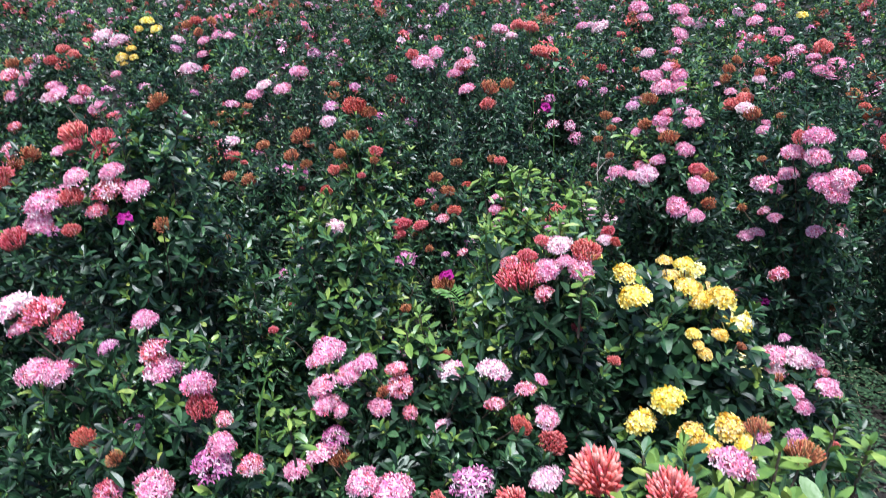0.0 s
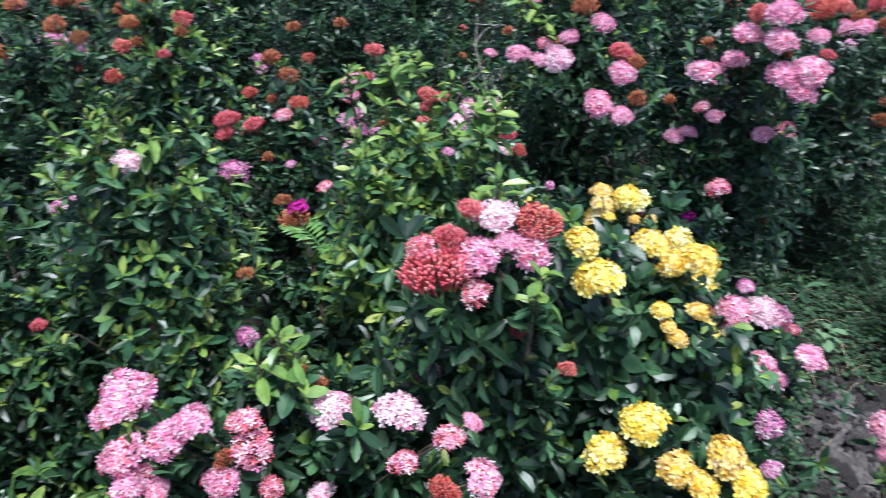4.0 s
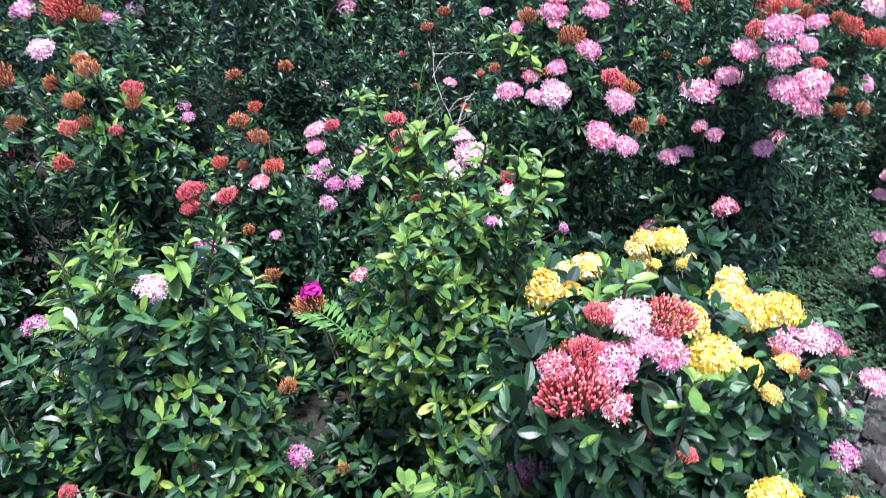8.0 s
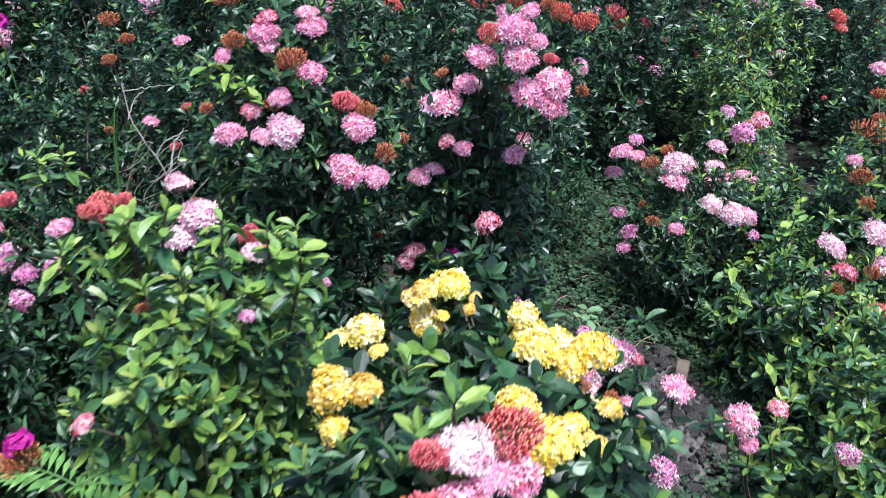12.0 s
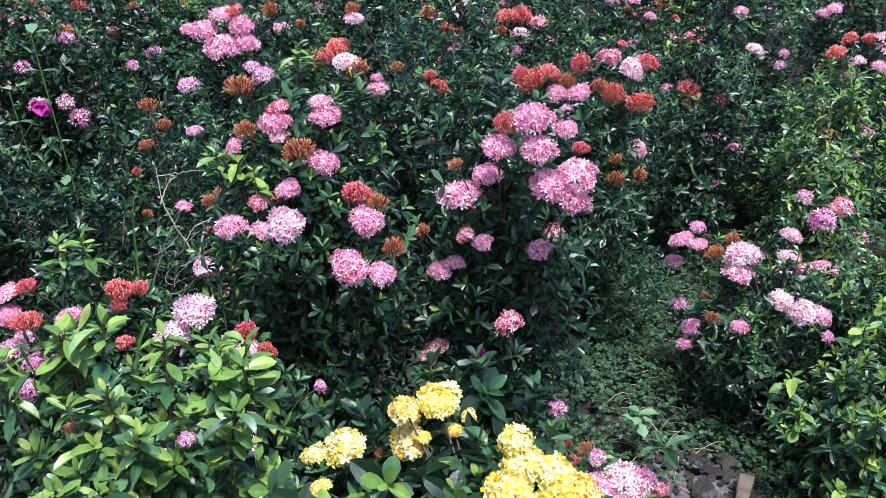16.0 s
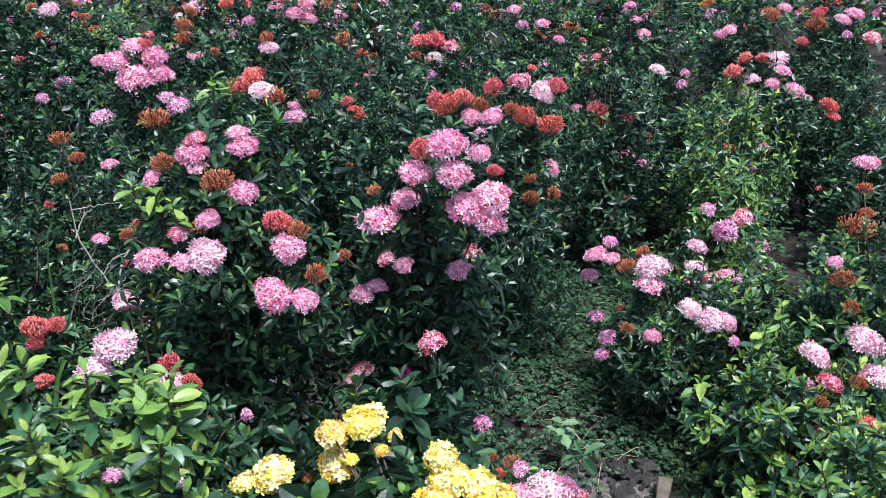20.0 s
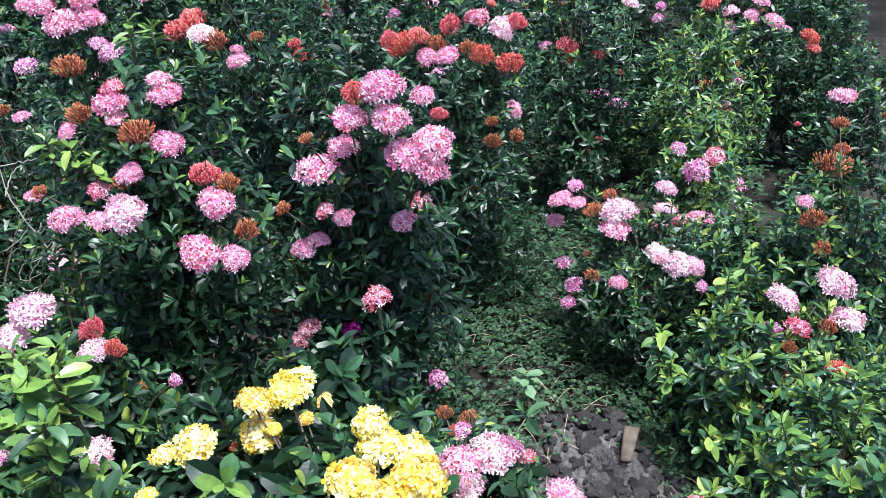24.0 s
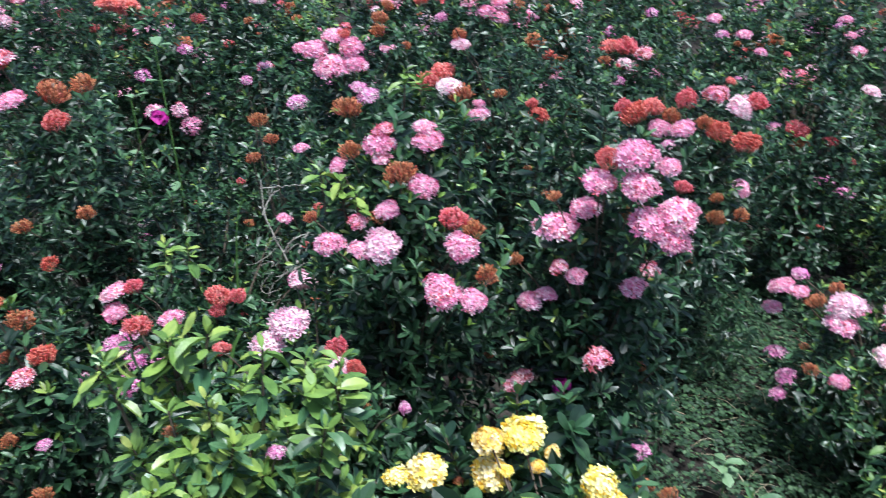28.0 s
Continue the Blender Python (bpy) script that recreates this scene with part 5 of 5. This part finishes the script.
def soil_mound():
    ob = tagged(new("soil_mound"), "heap of dry grey-brown soil clods on the path", "soil heap")
    ob.location = (0.60, 1.40, 0)
    ts, body = np.linspace(0, 1, 26), bmesh.new()
    rings = []
    for q in ts:
        ring = []
        for a in np.linspace(0, 6.2832, 60, endpoint=False):
            wob = 1 + 0.12 * math.sin(3 * a + 1) + 0.07 * math.sin(7 * a)
            x, y = 0.22 * q * wob * math.cos(a), 0.33 * q * wob * math.sin(a)
            lump = 0.044 * abs(noise.noise(Vector((x * 17, y * 17, 0)))) + 0.028 * abs(noise.noise(Vector((x * 41, y * 41, 3)))) + 0.006 * noise.noise(Vector((x * 110, y * 110, 5)))
            ring.append(body.verts.new((x, y, 0.052 * (1 - q ** 1.6) + lump * (1.25 - q) - 0.016 * q)))
        rings.append(ring)
    for lo_, hi_ in zip(rings[1:], rings[2:]):
        for k in range(60):
            body.faces.new((lo_[k], hi_[k], hi_[(k + 1) % 60], lo_[(k + 1) % 60]))
    body.faces.new(rings[1])
    for v in rings[0]:
        body.verts.remove(v)
    crust = bpy.data.meshes.new("crust")
    body.to_mesh(crust)
    body.free()
    crust.materials.append(CLOD)
    part("crust", crust, ob, "lumpy crusted soil")
    big, small = [rough_stone(s, 3) for s in range(4)], [rough_stone(s + 9, 2) for s in range(5)]
    for k in range(290):
        a, q = rng.uniform(0, 6.28), math.sqrt(rng.uniform(0, 1))
        x, y = 0.20 * q * math.cos(a), 0.31 * q * math.sin(a)
        size = rng.uniform(0.035, 0.062) if k < 45 else rng.uniform(0.010, 0.034)
        z = 0.050 * (1 - q ** 1.6) + 0.05 * size
        m = pose(x, y, z + 0.012, rng.uniform(-25, 25), rng.uniform(-25, 25), rng.uniform(0, 360))
        clod = part("clod", (big if k < 22 else small)[rng.integers(4)], ob)
        clod.matrix_basis = m @ Matrix.Diagonal((size * rng.uniform(0.8, 1.3), size, size, 1))
    return ob


soil_mound()


def blade(pts, width, mat):
    """A grass blade: a strip folded along its middle that follows pts."""
    pts = np.array(pts, float)
    m = len(pts)
    tan = unit(np.gradient(pts, axis=0))
    side = unit(np.cross(tan, np.tile((0.2, -0.8, 0.5), (m, 1))))
    up = np.cross(side, tan)
    w = width * np.sin(np.linspace(0.5, math.pi, m))[:, None]
    v = np.stack([pts + w * side + 0.3 * w * up, pts, pts - w * side + 0.3 * w * up], 1).reshape(-1, 3)
    i = np.arange(m - 1)[:, None] * 3
    q = np.concatenate([np.concatenate([i + k, i + k + 1, i + k + 4, i + k + 3], 1) for k in (0, 1)])
    return mesh_from("blade", v, [q], [mat], smooth=True)


def grass_tuft(x, y, count, height, spread, width, label):
    ob = tagged(new("grass_tuft"), label, "grass")
    ob.location = (x, y, 0)
    for _ in range(count):
        a, h = rng.uniform(0, 6.28), height * rng.uniform(0.75, 1.05)
        s = spread * rng.uniform(0.4, 1.1)
        ts = np.linspace(0, 1, 9)
        pts = np.stack([0.02 * math.cos(a) + s * np.cos(a) * ts ** 2.2, s * np.sin(a) * ts ** 2.2, h * np.sin(ts * rng.uniform(1.3, 1.9))], 1)
        part("blade", blade(pts, width, GRASS), ob)
    return ob


grass_tuft(-0.78, 1.46, 7, 0.66, 0.17, 0.005, "tuft of broad green grass blades between the shrubs")
grass_tuft(-0.75, 1.55, 3, 0.98, 0.10, 0.002, "tall thin grass stalks leaning over the shrubs")
grass_tuft(-0.60, -0.10, 3, 0.80, 0.16, 0.003, "thin green grass blades rising among pink flowers")
grass_tuft(-1.05, 0.95, 6, 0.58, 0.2, 0.0035, "thin green grass blades in the dark gap")


TWIG, _nt, _b = material("dead_wood", 0.85, 0.2)
_nt.links.new(ramp(_nt, coords(_nt, 30.0), [(0.3, (0.20, 0.18, 0.155)), (0.7, (0.42, 0.385, 0.34))]), _b.inputs["Base Color"])


def dry_twig(x, y):
    """A dead branch with bent side twigs and a few curling tendrils."""
    ob = tagged(new("dry_twig"), "bare pale grey dead twig with curling side branches", "twig")
    ob.location = (x, y, 0)

    def stem(pts, r0, r1, parent):
        pts = np.array(pts, float)
        s, fine_s = np.linspace(0, 1, len(pts)), np.linspace(0, 1, 14)
        smooth = np.stack([np.interp(fine_s, s, pts[:, k]) for k in range(3)], 1)
        for _ in range(3):
            smooth[1:-1] = (smooth[:-2] + 2 * smooth[1:-1] + smooth[2:]) / 4
        smooth[1:-1] += rng.normal(0, 0.0015, smooth[1:-1].shape)
        return part("twig_branch" if parent is not ob else "twig_stem", tubes("twig", [(smooth, r0, r1)], TWIG, 6), parent)

    main = stem([(0.02, 0, 0), (0.03, -0.01, 0.4), (0, 0, 0.63), (-0.05, 0.03, 0.69), (-0.09, 0.06, 0.75), (-0.10, 0.10, 0.83)], 0.0028, 0.0011, ob)
    stem([(0, 0, 0.63), (0.012, 0.03, 0.69), (0.04, 0.04, 0.73)], 0.0035, 0.0015, main)
    stem([(-0.03, 0.02, 0.67), (-0.01, 0.03, 0.70), (0.05, 0.04, 0.725)], 0.0022, 0.001, main)
    stem([(-0.09, 0.06, 0.75), (-0.075, 0.08, 0.79), (-0.05, 0.09, 0.81)], 0.002, 0.001, main)
    stem([(-0.10, 0.09, 0.81), (-0.04, 0.1, 0.815), (0.03, 0.1, 0.82)], 0.0015, 0.0008, main)
    for _ in range(11):
        a0, rad, sweep, ts = rng.uniform(0, 6.28), rng.uniform(0.03, 0.09), rng.uniform(1.2, 3.0), np.linspace(0, 1, 6)
        mid = np.array((rng.uniform(-0.12, 0.02), 0.02, rng.uniform(0.58, 0.74)))
        stem(mid + np.stack([rad * np.cos(a0 + sweep * ts), 0.3 * rad * np.sin(a0 + sweep * ts), 0.8 * rad * np.sin(a0 + 1 + sweep * ts)], 1), 0.0011, 0.0007, main)
    return ob


dry_twig(-0.64, 1.74)


def fern(x, y, z):
    ob = tagged(new("fern"), "small pale green fern fronds growing between shrubs", "fern")
    ob.location = (x, y, 0)
    for turn, length in ((0.55, 0.20), (2.4, 0.16), (-0.4, 0.14)):
        d = np.array((math.cos(turn), 0.5 * math.sin(turn), 0.35))
        ts = np.linspace(0, 1, 12)
        mid = np.array((0, 0, z - 0.06)) + ts[:, None] * length * d - np.array((0, 0, 0.06)) * (ts ** 2)[:, None]
        base, ax, ay, az, sz = [], [], [], [], []
        side = unit(np.cross(d, (0, 0, 1)))
        for s_ in (1, -1):
            dd = np.tile(unit(s_ * side + 0.35 * unit(d)), (12, 1))
            w = np.tile(unit(np.cross((0, -0.3, 1), dd[0])), (12, 1))
            base.append(mid), ax.append(dd), ay.append(w), az.append(np.cross(dd, w)), sz.append(0.05 * np.sin(0.4 + 2.6 * ts))
        lv = [np.concatenate(q) for q in (base, ax, ay, az, sz)] + [np.ones(24)]
        frond = part("frond", leaf_mesh("frond", lv, leaf_template(False, 0.3, 0.05), [GRASS, GRASS, GRASS], 0.5), ob)
        part("frond_stem", tubes("frond_stem", [(mid, 0.002, 0.001)], GRASS, 4), frond)
    part("stalk", tubes("stalk", [(np.array(((0, 0.02, 0), (0, 0.01, z * 0.5), (0, 0, z - 0.06))), 0.003, 0.002)], GRASS, 5), ob)
    return ob


fern(-0.63, 0.74, 0.68)


def broadleaf_weed(x, y, z, count):
    """A slender stalk with pairs of rounded pale leaves."""
    ob = tagged(new("broadleaf_weed"), "slender weed with rounded pale green leaves", "weed", "broadleaf weeds")
    ob.location = (x, y, 0)
    part("stalk", tubes("stalk", [(np.array(((0, 0, 0), (0.01, 0, z * 0.6), (0.0, -0.01, z))), 0.003, 0.0015)], GRASS, 5), ob)
    me = mesh_from("leaf", *(lambda t: (t[0], [t[1], t[2]]))(leaf_template(True, 0.62, 0.12)), [WEED_PALE], smooth=True)
    for k in range(count):
        a, h = k * 2.2 + rng.uniform(-0.3, 0.3), z * (1 - 0.09 * (k // 2))
        s_ = rng.uniform(0.035, 0.055)
        leaf = part("leaf", me, ob)
        leaf.matrix_basis = pose(0, 0, h, 0, rng.uniform(-25, 10), math.degrees(a)) @ Matrix.Diagonal((s_, s_, s_, 1))
    return ob


def seedling(x, y, z):
    """A thin pale weed: a stem with branches of small rounded leaflets in pairs."""
    ob = tagged(new("seedling_weed"), "delicate pale green weed seedling with tiny paired leaflets", "weed")
    ob.location = (x, y, 0)
    ts = np.linspace(0, 1, 8)[:, None]
    main = np.array((0.0, 0.0, 0.0)) + ts * np.array((-0.015, 0.01, z)) + 0.012 * np.sin(3 * ts) * np.array((1, 0, 0))
    stem = part("stem", tubes("stem", [(main, 0.0022, 0.0008)], GRASS, 5), ob)
    for at, reach in ((1.0, (-0.012, 0.0, 0.05)), (0.93, (-0.055, 0.01, 0.012)), (0.86, (0.06, 0.01, 0.03)), (0.82, (-0.03, -0.02, -0.03)), (0.78, (-0.065, 0.0, -0.035))):
        root = np.array([np.interp(at, ts[:, 0], main[:, k]) for k in range(3)])
        pos = root + np.linspace(0.15, 1, 6)[:, None] * np.array(reach)
        lv = leaves_of(pos, np.tile(unit(np.array(reach)), (6, 1)), 1, 0.017, spread=50)
        part("branch", leaf_mesh("branch", lv, MEDIUM, [WEED_PALE, WEED_PALE, WEED_PALE], 0.8, 1.6), stem, kind="stuff")
    return ob


WEED_PALE = leaf_material("weed_pale", [(0.0, (0.12, 0.22, 0.12)), (1.0, (0.2, 0.32, 0.18))], True, 0.5)

for _x, _y, _z, _n in ((-1.10, 2.13, 1.10, 9), (-1.18, 2.10, 0.96, 6), (0.46, 1.68, 0.17, 7), (-1.95, 1.75, 0.8, 6)):
    broadleaf_weed(_x, _y, _z, _n)
seedling(-0.435, 0.235, 0.70)
grass_tuft(1.18, 3.1, 3, 0.72, 0.18, 0.002, "few arching grass blades above the shrubs")
grass_tuft(-0.62, -0.02, 6, 0.66, 0.22, 0.004, "arching thin grass blades below pink flowers")


def wood_chip():
    """A flat splinter of pale wood."""
    bm = bmesh.new()
    bmesh.ops.create_cube(bm, size=1)
    for v in bm.verts:
        v.co = Vector((v.co.x * 0.034 * (1.15 if v.co.y > 0 else 0.8), v.co.y * 0.105 + 0.15 * v.co.x * 0.05, v.co.z * 0.012))
    bmesh.ops.bevel(bm, geom=list(bm.edges), offset=0.003, segments=1, affect="EDGES")
    me = bpy.data.meshes.new("wood_chip")
    bm.to_mesh(me)
    bm.free()
    me.materials.append(CHIP)
    ob = tagged(new("wood_chip", me), "flat splinter of pale brown wood on soil clods", "wood chip")
    ob.matrix_basis = pose(0.680, 1.475, 0.080, 14, 10, -24)
    return ob


CHIP, _nt, _b = material("pale_wood", 0.8, 0.2)
_nt.links.new(ramp(_nt, coords(_nt, 40.0), [(0.3, (0.085, 0.062, 0.048)), (0.7, (0.165, 0.128, 0.10))]), _b.inputs["Base Color"])
wood_chip()


def flat_stone(x, y, size):
    ob = tagged(new("stone", rough_stone(31, 3)), "flat grey stone lying on the dark path", "stone")
    ob.matrix_basis = pose(x, y, 0.02, 0, 0, 20) @ Matrix.Diagonal((size * 1.6, size, size * 0.5, 1))
    return ob


flat_stone(0.30, 2.55, 0.10)
